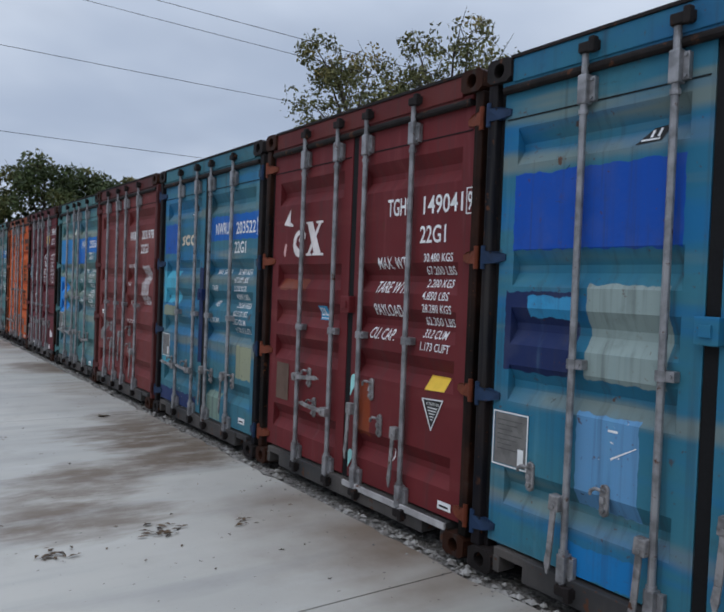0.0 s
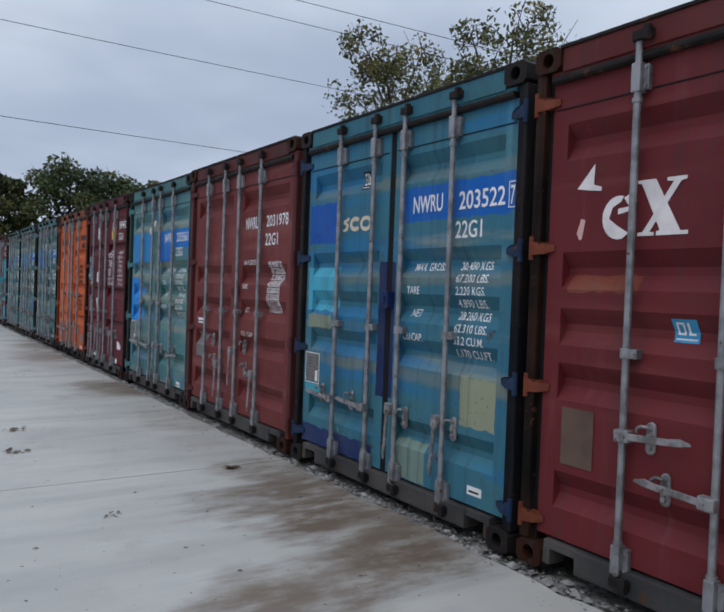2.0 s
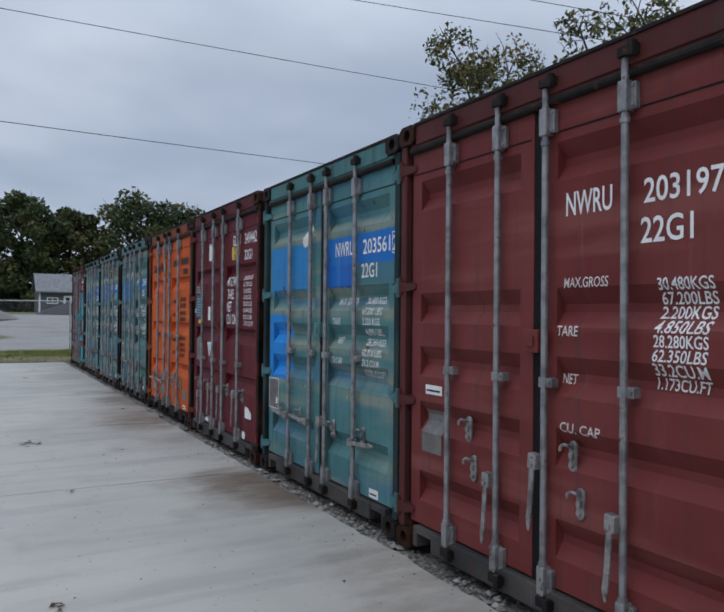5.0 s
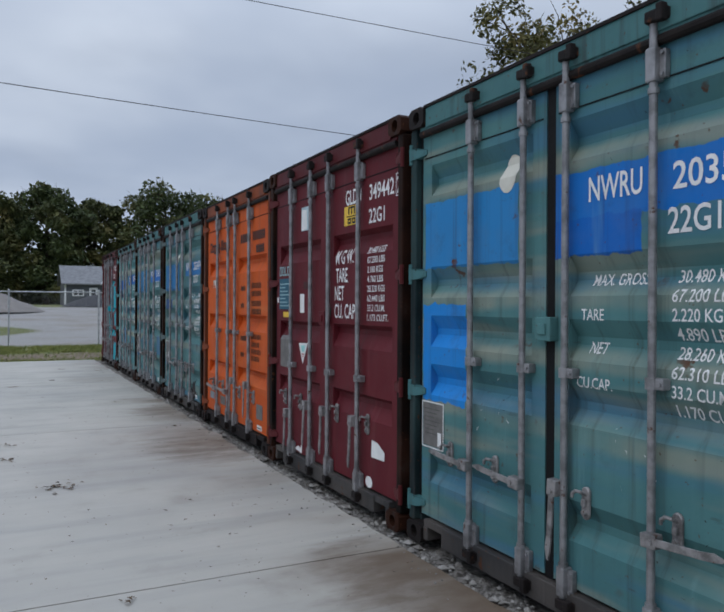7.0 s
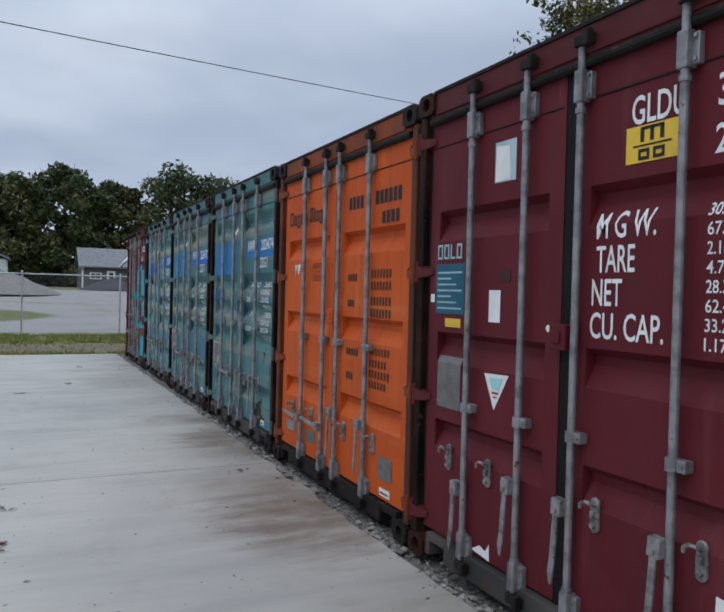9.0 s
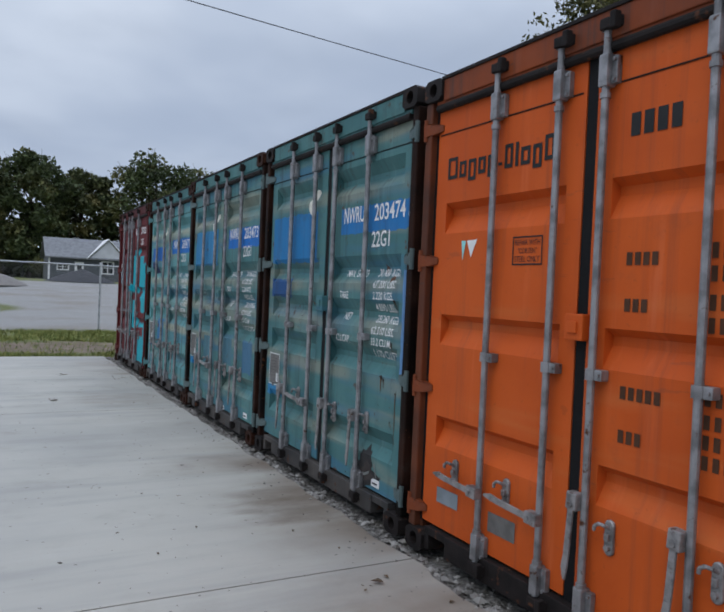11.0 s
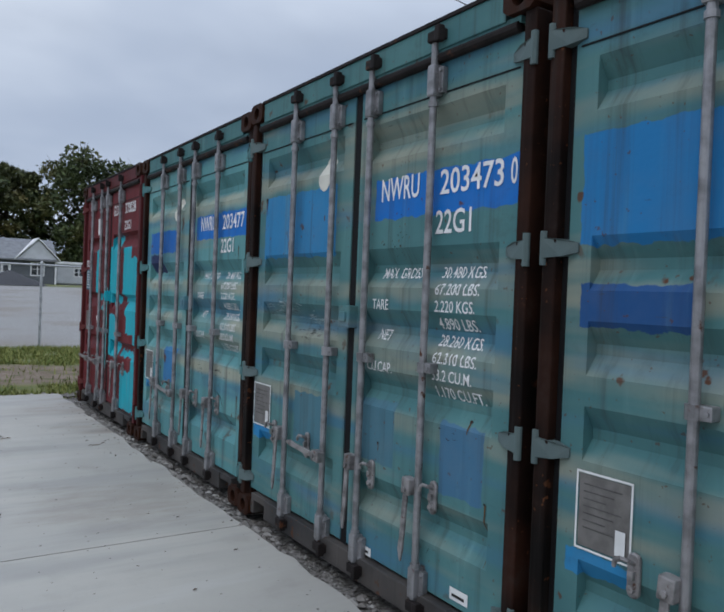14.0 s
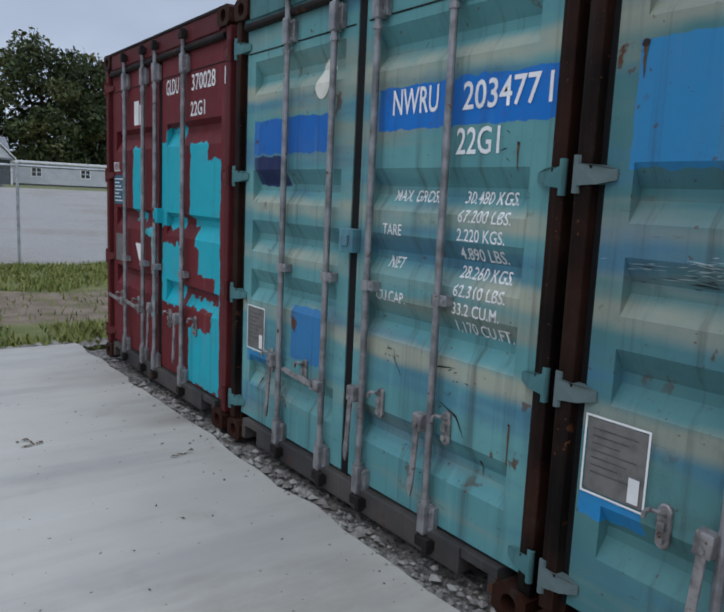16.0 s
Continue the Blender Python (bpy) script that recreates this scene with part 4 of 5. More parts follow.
# orange
c6skin = paint("orange_door_paint", (0.46, 0.071, 0.008), (0.52, 0.087, 0.011), (((0.52, 0.13, 0.033), 0.12),), (), 0.15, 8.8, 0.3)
c6trim = paint("orange_frame_paint", (0.22, 0.045, 0.010), (0.14, 0.034, 0.012), (), (), 1.0, 8.9, 0.8)


def c6marks(pts):
    out = [("serial_marking", flat(*[rect(1.85 + j * 0.062, 2.06, 1.85 + j * 0.062 + 0.045, 2.15) for j in range(6)], *[rect(1.95 + j * 0.062, 1.93, 1.995 + j * 0.062, 2.01) for j in range(4)]), BLACK, 0.003),
           ("code_marking", flat(*[rect(1.43 + j * 0.062, 2.06, 1.475 + j * 0.062, 2.15) for j in range(4)]), BLACK, 0.003)]
    # the line's name as plain bars of its size
    u = 0.195
    for w, h, lowr in ((0.085, 0.115, 0), (0.06, 0.085, 0), (0.065, 0.085, -0.025), (0.06, 0.085, 0), (0.065, 0.085, -0.025), (0.03, 0.02, 0.035), (0.06, 0.115, 0), (0.022, 0.115, 0), (0.065, 0.085, 0), (0.06, 0.085, -0.025), (0.065, 0.115, 0)):
        loops = ringbox(u, 2.035 + lowr, u + w, 2.035 + h, 0.019) if w > 0.04 else [rect(u, 2.035 + lowr, u + w, 2.035 + h)]
        out.append(("name_bar", flat(*loops), BLACK, 0.003))
        u += w + 0.018
    out += [("repair_notice", flat(*ringbox(0.758, 1.568, 0.962, 1.702, 0.007)), BLACK, 0.003), ("notice_text", letters("REPAIR WITH", 0.775, 1.660, 0.945, 1.686), BLACK, 0.003),
            ("notice_text", letters('"CORTEN"', 0.795, 1.622, 0.925, 1.648), BLACK, 0.003), ("notice_text", letters("STEEL ONLY", 0.775, 1.583, 0.945, 1.610), BLACK, 0.003),
            ("sticker", flat([(0.395, 1.700), (0.481, 1.703), (0.455, 1.660), (0.433, 1.611), (0.415, 1.650)]), PAPER, 0.003), ("sticker", flat([(0.345, 1.702), (0.385, 1.698), (0.362, 1.600)]), CYANTAG, 0.003),
            ("data_plate", flat(rect(0.67, 0.278, 0.870, 0.374)), PLATE, 0.004), ("data_plate", flat(rect(0.228, 0.300, 0.418, 0.382)), plain("grey_blue_plate", (0.22, 0.25, 0.27), 0.7), 0.004),
            ("data_plate", flat(rect(1.975, 0.29, 2.165, 0.435)), PLATE, 0.004)]
    for i, z in enumerate((1.58, 1.50, 1.40, 1.32)):
        out.append(("weight_marking", flat(*[rect(1.81 + j * 0.043, z, 1.835 + j * 0.043, z + 0.055) for j in range(7)]), FADEDBLACK, 0.003))
    for i, z in enumerate((1.07, 0.99, 0.92, 0.85)):
        out.append(("weight_marking", flat(*[rect(1.81 + j * 0.043, z, 1.835 + j * 0.043, z + 0.05) for j in range(7 - i % 2)]), FADEDBLACK, 0.003))
    for z, n in ((1.56, 4), (1.38, 3), (1.04, 5), (0.87, 3)):
        out.append(("weight_label_marking", flat(*[rect(1.44 + j * 0.04, z, 1.468 + j * 0.04, z + 0.05) for j in range(n)]), FADEDBLACK, 0.003))
    return out + note(2.00, 0.185, 2.145, 0.235, None, 1)


container(6, dict(label="orange shipping container with black stencils and rusty frame", kind="ledge", dark=(1.865, 1.265, 0.715), skin=c6skin, trim=c6trim, sill=DARKIRON, cast=DARKIRON, clamp=1.12,
                  hubs=((0.39, 0.49), (0.80, 0.495), (1.43, 0.49), (1.90, 0.49)), levers=[[("lies", 0.455)], [("lies", 0.455)], [HANG], [HANG]], marks=c6marks, rods=(0.03, 0.02, -0.06, -0.05), hinge=c6trim, post=paint("orange_post_paint", (0.05, 0.02, 0.012), (0.13, 0.034, 0.012), (), (), 1.0, 8.1, 0.9)))

teal(7, "203474", "5", "weathered teal shipping container with blue number band",
     ((1.435, 1.783, 2.37, 1.965, (0.015, 0.15, 0.38)), (0.14, 1.605, 1.04, 1.985, (0.014, 0.155, 0.36)), (0.15, 1.33, 0.575, 1.48, (0.012, 0.065, 0.19)), (0.13, 0.50, 0.40, 0.585, (0.02, 0.19, 0.38)), (2.295, 0.91, 2.36, 1.54, (0.11, 0.24, 0.46))),
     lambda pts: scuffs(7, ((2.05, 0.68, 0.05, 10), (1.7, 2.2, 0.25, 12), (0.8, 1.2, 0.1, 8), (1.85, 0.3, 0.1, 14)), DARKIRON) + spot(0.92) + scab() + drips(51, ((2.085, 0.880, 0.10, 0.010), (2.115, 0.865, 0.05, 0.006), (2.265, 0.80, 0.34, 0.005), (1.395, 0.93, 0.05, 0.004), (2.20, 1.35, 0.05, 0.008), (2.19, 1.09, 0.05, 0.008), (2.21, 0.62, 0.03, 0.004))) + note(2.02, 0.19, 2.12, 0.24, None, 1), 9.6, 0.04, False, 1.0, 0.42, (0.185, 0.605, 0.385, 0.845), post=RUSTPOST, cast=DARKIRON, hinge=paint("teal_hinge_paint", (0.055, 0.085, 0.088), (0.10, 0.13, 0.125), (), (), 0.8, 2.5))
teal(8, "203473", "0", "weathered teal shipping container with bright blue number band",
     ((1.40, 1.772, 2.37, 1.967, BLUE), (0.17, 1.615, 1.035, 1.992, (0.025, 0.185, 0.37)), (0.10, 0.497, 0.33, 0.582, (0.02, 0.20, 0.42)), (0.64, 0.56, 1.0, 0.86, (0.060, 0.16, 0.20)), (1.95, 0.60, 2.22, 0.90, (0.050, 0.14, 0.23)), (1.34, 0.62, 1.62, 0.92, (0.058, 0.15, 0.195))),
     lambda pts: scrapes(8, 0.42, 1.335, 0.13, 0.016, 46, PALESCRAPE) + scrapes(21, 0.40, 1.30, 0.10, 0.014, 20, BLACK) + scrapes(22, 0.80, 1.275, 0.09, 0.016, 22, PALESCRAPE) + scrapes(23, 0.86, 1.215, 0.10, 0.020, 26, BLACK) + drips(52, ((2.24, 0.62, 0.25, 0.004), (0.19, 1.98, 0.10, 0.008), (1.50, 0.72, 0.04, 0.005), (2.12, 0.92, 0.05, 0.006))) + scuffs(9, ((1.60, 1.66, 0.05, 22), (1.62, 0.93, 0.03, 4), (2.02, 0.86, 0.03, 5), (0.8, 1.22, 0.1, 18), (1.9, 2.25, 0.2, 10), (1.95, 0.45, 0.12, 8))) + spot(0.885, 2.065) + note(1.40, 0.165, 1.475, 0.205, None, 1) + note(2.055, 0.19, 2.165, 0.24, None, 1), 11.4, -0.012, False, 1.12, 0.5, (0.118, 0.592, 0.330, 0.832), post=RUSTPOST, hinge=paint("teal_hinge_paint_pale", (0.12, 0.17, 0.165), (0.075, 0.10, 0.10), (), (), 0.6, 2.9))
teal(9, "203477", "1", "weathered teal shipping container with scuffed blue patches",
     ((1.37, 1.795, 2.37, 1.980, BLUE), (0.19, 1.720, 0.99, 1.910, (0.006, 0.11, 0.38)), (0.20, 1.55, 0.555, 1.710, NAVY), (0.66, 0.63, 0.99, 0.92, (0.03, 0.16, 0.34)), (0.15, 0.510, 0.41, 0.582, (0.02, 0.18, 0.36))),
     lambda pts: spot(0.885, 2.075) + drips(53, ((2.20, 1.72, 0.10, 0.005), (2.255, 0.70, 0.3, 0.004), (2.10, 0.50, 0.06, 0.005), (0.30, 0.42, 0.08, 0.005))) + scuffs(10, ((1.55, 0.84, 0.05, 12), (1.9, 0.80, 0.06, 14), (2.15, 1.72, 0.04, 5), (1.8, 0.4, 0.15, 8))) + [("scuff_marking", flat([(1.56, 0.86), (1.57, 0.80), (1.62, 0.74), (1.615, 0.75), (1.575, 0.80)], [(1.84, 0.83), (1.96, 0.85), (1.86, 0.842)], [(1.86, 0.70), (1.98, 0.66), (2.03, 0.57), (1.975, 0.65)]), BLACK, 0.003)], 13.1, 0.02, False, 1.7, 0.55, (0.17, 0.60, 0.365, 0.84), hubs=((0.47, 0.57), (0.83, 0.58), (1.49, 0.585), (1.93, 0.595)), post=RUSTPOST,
     hinge=paint("teal_hinge_paint_worn", TEAL2, TEAL, (), (), 0.6, 3.9))

# red with turquoise repairs at the far end of the row
TURQ = (0.008, 0.34, 0.41)
c10skin = paint("far_red_door_paint", (0.105, 0.010, 0.013), (0.13, 0.015, 0.018), (), (
    (0.60, 1.245, 0.82, 1.82, TURQ), (1.22, 1.225, 1.61, 1.84, TURQ), (1.33, 1.82, 1.61, 1.935, TURQ), (1.77, 1.24, 2.255, 1.70, TURQ), (1.77, 1.68, 2.06, 1.815, TURQ), (1.26, 0.67, 1.62, 1.115, TURQ), (1.86, 1.12, 2.26, 1.25, TURQ), (1.92, 0.93, 2.26, 1.13, TURQ), (2.19, 0.72, 2.27, 0.95, TURQ),
    (1.70, 0.70, 2.27, 0.765, TURQ), (2.13, 0.55, 2.27, 0.72, TURQ), (1.76, 0.17, 2.27, 0.56, TURQ), (1.03, 0.50, 1.145, 1.39, (0.10, 0.42, 0.43)), (0.88, 1.13, 1.10, 1.20, (0.05, 0.40, 0.44)), (1.04, 0.17, 1.15, 0.27, (0.10, 0.42, 0.43))), 0.3, 14.6, 0.35, 0.03)
c10trim = paint("far_red_frame_paint", (0.075, 0.009, 0.011), (0.095, 0.014, 0.013), (), (), 0.7, 14.9, 0.6)


def c10marks(pts):
    out = serial("GLDU", "370028", "1", u=1.335, z=2.160, h=0.107, num=1.790, wide=0.375, code_wide=0.23, ring=False)
    out = [o if o[0] != "size_code_marking" else ("size_code_marking", letters("22G1", 1.775, 1.990, 2.01, 2.085, 0, 0.012), WHITE, 0.003) for o in out]
    out += [("company_label", flat(rect(0.125, 1.360, 0.380, 1.600)), TEALTAG, 0.003), ("company_label_line", flat(*ringbox(0.130, 1.635, 0.175, 1.710, 0.011), *ringbox(0.190, 1.635, 0.235, 1.710, 0.011), rect(0.250, 1.635, 0.261, 1.710), rect(0.261, 1.635, 0.290, 1.646), *[rect(0.140, 1.385 + i * 0.030, 0.36 - 0.05 * (i % 3), 1.394 + i * 0.030) for i in range(7)]), WHITE, 0.005),
            ("sticker", flat(rect(0.640, 1.99, 0.745, 2.175)), PAPER, 0.003), ("sticker", flat(rect(0.765, 1.99, 0.800, 2.145)), PAPER, 0.003), ("warning_sticker", flat([(0.665, 1.062), (0.875, 1.062), (0.765, 0.905)]), PAPER, 0.003), ("data_plate", flat(rect(0.165, 0.88, 0.36, 1.11)), PLATE, 0.004)]
    return out


container(10, dict(label="red shipping container roughly patched with turquoise paint", kind="ledge", dark=(1.92, 1.29, 0.80), skin=c10skin, trim=c10trim, clamp=0.92,
                   hubs=((0.34, 0.56), (0.75, 0.56), (1.44, 0.56), (1.90, 0.58)), levers=[[LIES], [LIES], [HANG], [HANG]], marks=c10marks, rods=(-0.10, -0.11, -0.19, -0.14)))

# ---- ground, paving, fence, houses, trees ----


def ground_material():
    """One sheet: grass with a muddy wheel track, a pale gravel lot beyond the fence, rough grass to the distance."""
    m, nt, bsdf = material("yard_ground")
    co = node(nt, "ShaderNodeTexCoord").outputs["Object"]
    s = node(nt, "ShaderNodeSeparateXYZ", {0: co})
    wob = calc(nt, "MULTIPLY", calc(nt, "SUBTRACT", noised(nt, co, 0.5, 4.0), 0.5), 2.2)
    y = calc(nt, "ADD", s.outputs[1], wob)
    x = s.outputs[0]
    fine, mid, big = noised(nt, co, 22.0, 4.0, 0.7), noised(nt, co, 3.0, 4.0), noised(nt, co, 0.25, 3.0)
    grass = mixed(nt, ranged(nt, mid, 0.35, 0.7), (0.085, 0.105, 0.022), (0.15, 0.145, 0.045))
    grass = mixed(nt, ranged(nt, fine, 0.4, 0.75, 0.0, 0.6), grass, (0.045, 0.055, 0.014))
    mud = mixed(nt, ranged(nt, mid, 0.35, 0.7), (0.12, 0.082, 0.055), (0.19, 0.145, 0.105))
    gravel = mixed(nt, ranged(nt, fine, 0.3, 0.7), (0.205, 0.195, 0.185), (0.32, 0.31, 0.295))
    gravel = mixed(nt, ranged(nt, big, 0.45, 0.7, 0.0, 0.6), gravel, (0.19, 0.155, 0.12))
    track = calc(nt, "MULTIPLY", ranged(nt, y, 29.4, 30.0), ranged(nt, y, 32.0, 32.7, 1.0, 0.0))
    colour = mixed(nt, calc(nt, "MULTIPLY", track, ranged(nt, mid, 0.25, 0.5)), grass, mud)
    lot = calc(nt, "MULTIPLY", ranged(nt, y, 36.0, 36.8), ranged(nt, y, 86.0, 89.0, 1.0, 0.0))
    # an island of grass in the gravel lot
    dx = calc(nt, "DIVIDE", calc(nt, "ADD", x, 8.0), 7.5)
    dy = calc(nt, "DIVIDE", calc(nt, "SUBTRACT", y, 50.0), 7.0)
    island = ranged(nt, calc(nt, "ADD", calc(nt, "MULTIPLY", dx, dx), calc(nt, "MULTIPLY", dy, dy)), 0.85, 1.1, 1.0, 0.0)
    colour = mixed(nt, calc(nt, "MULTIPLY", lot, calc(nt, "SUBTRACT", 1.0, island)), colour, gravel)
    stone = calc(nt, "MULTIPLY", ranged(nt, y, 27.6, 27.9, 1.0, 0.0), ranged(nt, mid, 0.2, 0.5))
    colour = mixed(nt, stone, colour, gravel)
    finish(nt, bsdf, colour, 0.95, calc(nt, "ADD", fine, calc(nt, "MULTIPLY", mid, 2.0)), 0.6, 0.05)
    return m


def concrete_material():
    m, nt, bsdf = material("smooth_stained_concrete")
    co = node(nt, "ShaderNodeTexCoord").outputs["Object"]
    s = node(nt, "ShaderNodeSeparateXYZ", {0: co})
    big, mid, fine = noised(nt, co, 0.45, 4.0), noised(nt, co, 2.2, 5.0, 0.6), noised(nt, co, 40.0, 3.0, 0.7)
    drag = noised(nt, scaled(nt, co, (0.5, 3.2, 1.0)), 1.0, 4.0, 0.6)
    c = mixed(nt, ranged(nt, big, 0.35, 0.68), (0.405, 0.383, 0.338), (0.33, 0.315, 0.283))
    c = mixed(nt, ranged(nt, drag, 0.45, 0.72, 0.0, 0.5), c, (0.245, 0.24, 0.225))
    c = mixed(nt, ranged(nt, drag, 0.25, 0.42, 0.28, 0.0), c, (0.47, 0.465, 0.44))
    c = mixed(nt, ranged(nt, mid, 0.55, 0.8, 0.0, 0.35), c, (0.22, 0.205, 0.18))
    # brown run-off stains that reach out from the containers
    x = s.outputs[0]
    near = ranged(nt, calc(nt, "ADD", x, calc(nt, "MULTIPLY", mid, 0.9)), -0.75, 0.45)
    stain = calc(nt, "MULTIPLY", near, ranged(nt, noised(nt, scaled(nt, co, (0.35, 1.0, 1.0), (3, 4.4, 0)), 0.55, 4.0), 0.43, 0.62))
    c = mixed(nt, calc(nt, "MULTIPLY", stain, 0.95), c, (0.125, 0.083, 0.053))
    smear = noised(nt, scaled(nt, co, (1.1, 3.6, 1.0), (1.7, 0.4, 0)), 1.6, 5.0, 0.62)
    patchy = ranged(nt, noised(nt, scaled(nt, co, (1.0, 2.0, 1.0), (5.2, 9.1, 0)), 3.0, 5.0, 0.65), 0.30, 0.60, 0.35, 1.0)
    for cx, cy, rx, ry, k in ((-0.36, 5.30, 0.45, 0.42, 1.0), (-0.40, 5.95, 0.62, 0.48, 1.0), (-0.46, 6.50, 0.75, 0.38, 0.9), (-0.25, 6.95, 0.50, 0.60, 0.8), (-0.95, 5.20, 0.60, 0.36, 0.75), (-1.40, 4.85, 0.55, 0.42, 0.75), (-1.55, 4.10, 0.55, 0.40, 0.8), (-1.85, 4.40, 0.45, 0.35, 0.55),
                              (-0.25, 11.75, 0.50, 0.75, 0.85), (-0.42, 15.70, 0.55, 0.80, 0.75), (-0.30, 18.30, 0.40, 0.50, 0.6), (-0.7, 22.9, 0.6, 0.5, 0.3), (-0.3, 9.4, 0.4, 0.8, 0.4)):
        a = calc(nt, "DIVIDE", calc(nt, "SUBTRACT", x, cx), rx)
        b = calc(nt, "DIVIDE", calc(nt, "SUBTRACT", s.outputs[1], cy), ry)
        r = calc(nt, "ADD", calc(nt, "ADD", calc(nt, "MULTIPLY", a, a), calc(nt, "MULTIPLY", b, b)), calc(nt, "MULTIPLY", calc(nt, "SUBTRACT", smear, 0.5), 3.2))
        c = mixed(nt, calc(nt, "MULTIPLY", ranged(nt, r, 0.0, 1.5, k, 0.0), patchy), c, (0.115, 0.078, 0.050))
    c = mixed(nt, ranged(nt, fine, 0.6, 0.8, 0.0, 0.3), c, (0.2, 0.19, 0.17))
    specks = ranged(nt, noised(nt, co, 26.0, 1.0), 0.74, 0.77)
    c = mixed(nt, calc(nt, "MULTIPLY", specks, 0.7), c, (0.06, 0.05, 0.04))
    rough = calc(nt, "ADD", 0.42, calc(nt, "MULTIPLY", mid, 0.5))
    finish(nt, bsdf, c, rough, calc(nt, "ADD", calc(nt, "MULTIPLY", fine, 0.15), mid), 0.25, 0.01)
    return m


GROUND, CONCRETE = ground_material(), concrete_material()


def rise(y):
    """Height of the open ground, which climbs gently from the fence to the houses."""
    q = min(1.0, max(0.0, (y - 40.0) / 62.0))
    return -0.10 + 1.38 * q * q * (3 - 2 * q)


ys = [-900.0, 0.0] + [38.0 + 2.0 * i for i in range(34)] + [900.0]
vs = [(x, y, rise(y)) for y in ys for x in (-900.0, 900.0)]
tagged(raw("ground", vs, [(2 * i, 2 * i + 1, 2 * i + 3, 2 * i + 2) for i in range(len(ys) - 1)], GROUND), "grass, mud and gravel ground around the paved yard", "ground", kind="structure")

rng = random.Random(4)
pavement = thing("pavement", "pale smooth concrete pavement with joints and brown stains", "pavement", kind="structure")
JOINTS = [-12.34, -7.42, -2.50, 2.42, 7.36, 12.28, 17.20, 22.13, 28.0]
for j, (ya, yb) in enumerate(zip(JOINTS, JOINTS[1:])):
    for xa, xb in ((-6.6, -0.1), (-13.2, -6.6)):
        steps = 40 if xb > -1 else 1
        right = []
        for i in range(steps + 1):
            y = ya + 0.006 + (yb - ya - 0.012) * i / steps
            x = xb - 0.006 + (noise.noise((y * 2.3, 3.0, 0)) * 0.05 + noise.noise((y * 9.0, 7.0, 0)) * 0.03 if xb > -1 else 0)
            right.append((x, y))
        loop = [(xa + 0.006, ya + 0.006)] + right + [(xa + 0.006, yb - 0.006)]
        bm = bmesh.new()
        f = bm.faces.new([bm.verts.new((x, y, 0)) for x, y in loop])
        r = bmesh.ops.extrude_face_region(bm, geom=[f])
        for v in r["geom"]:
            if isinstance(v, bmesh.types.BMVert):
                v.co.z = -0.14
        bmesh.ops.recalc_face_normals(bm, faces=bm.faces)
        part("slab", bm, CONCRETE, pavement)
bm = bmesh.new()
box(bm, -13.19, -0.12, -12.3, 27.99, -0.13, -0.018)
part("joint_fill", bm, plain("dark_joint_dirt", (0.09, 0.08, 0.07), 0.6, 0.9), pavement)

# the rubble bed under the containers, and its loose stones
rub, nt, bsdf = material("rubble_bed")
co = node(nt, "ShaderNodeTexCoord").outputs["Object"]
grit = noised(nt, co, 30.0, 5.0, 0.7)
finish(nt, bsdf, mixed(nt, ranged(nt, grit, 0.35, 0.65), (0.055, 0.048, 0.042), (0.24, 0.225, 0.205)), 0.95, grit, 0.9, 0.03)
vs, fs = [], []
nx, ny = 12, 700
for j in range(ny + 1):
    y = -1.0 + 28.8 * j / ny
    for i in range(nx + 1):
        x = -0.24 + 0.62 * i / nx
        z = -0.035 + noise.noise((x * 9, y * 9, 1)) * 0.022 + noise.noise((x * 28, y * 28, 5)) * 0.012 - max(0, x) * 0.03
        vs.append((x, y, z))
for j in range(ny):
    for i in range(nx):
        a = j * (nx + 1) + i
        fs.append((a, a + 1, a + nx + 2, a + nx + 1))
tagged(raw("rubble_bed", vs, fs, rub), "grey crumbled rubble bed along the pavement edge", "rubble", kind="structure")
bm = bmesh.new()
box(bm, 0.25, 7.0, -1.0, 28.0, -0.12, -0.05)
tagged(part("gravel_base", bm, rub), "gravel base under the containers", "gravel", kind="structure")


def pebble(vs, fs, c, r, rg, flatness=0.7):
    base = len(vs)
    dirs = ((1, 0, 0), (0, 1, 0), (-1, 0, 0), (0, -1, 0), (0, 0, 1), (0, 0, -1))
    t = rg.uniform(0, 6.3)
    for d in dirs:
        k = r * rg.uniform(0.6, 1.25)
        x, y = d[0] * math.cos(t) - d[1] * math.sin(t), d[0] * math.sin(t) + d[1] * math.cos(t)
        vs.append((c[0] + x * k, c[1] + y * k, c[2] + d[2] * k * flatness))
    for i in range(4):
        j = (i + 1) % 4
        fs.append((base + i, base + j, base + 4))
        fs.append((base + j, base + i, base + 5))


stone_mat, nt, bsdf = material("loose_stones")
isl = node(nt, "ShaderNodeNewGeometry").outputs["Random Per Island"]
co = node(nt, "ShaderNodeTexCoord").outputs["Object"]
finish(nt, bsdf, mixed(nt, isl, (0.125, 0.112, 0.100), (0.30, 0.285, 0.262)), 0.9, noised(nt, co, 60.0), 0.4, 0.01)
vs, fs = [], []
for _ in range(4200):
    y = rng.uniform(-0.8, 27.4)
    pebble(vs, fs, (rng.gauss(-0.03, 0.08), y, rng.uniform(-0.034, -0.012)), rng.uniform(0.004, 0.014), rng)
for _ in range(1700):
    y = rng.uniform(-0.8, 27.4)
    if noise.noise((y * 1.1, 4.0, 0)) > -0.15:
        pebble(vs, fs, (rng.gauss(-0.07, 0.045), y, rng.uniform(-0.030, -0.010)), rng.uniform(0.014, 0.038), rng, 0.55)
for _ in range(260):
    y = rng.uniform(0, 27.2)
    pebble(vs, fs, (-0.12 - abs(rng.gauss(0, 0.12)), y, 0.003), rng.uniform(0.004, 0.011), rng)
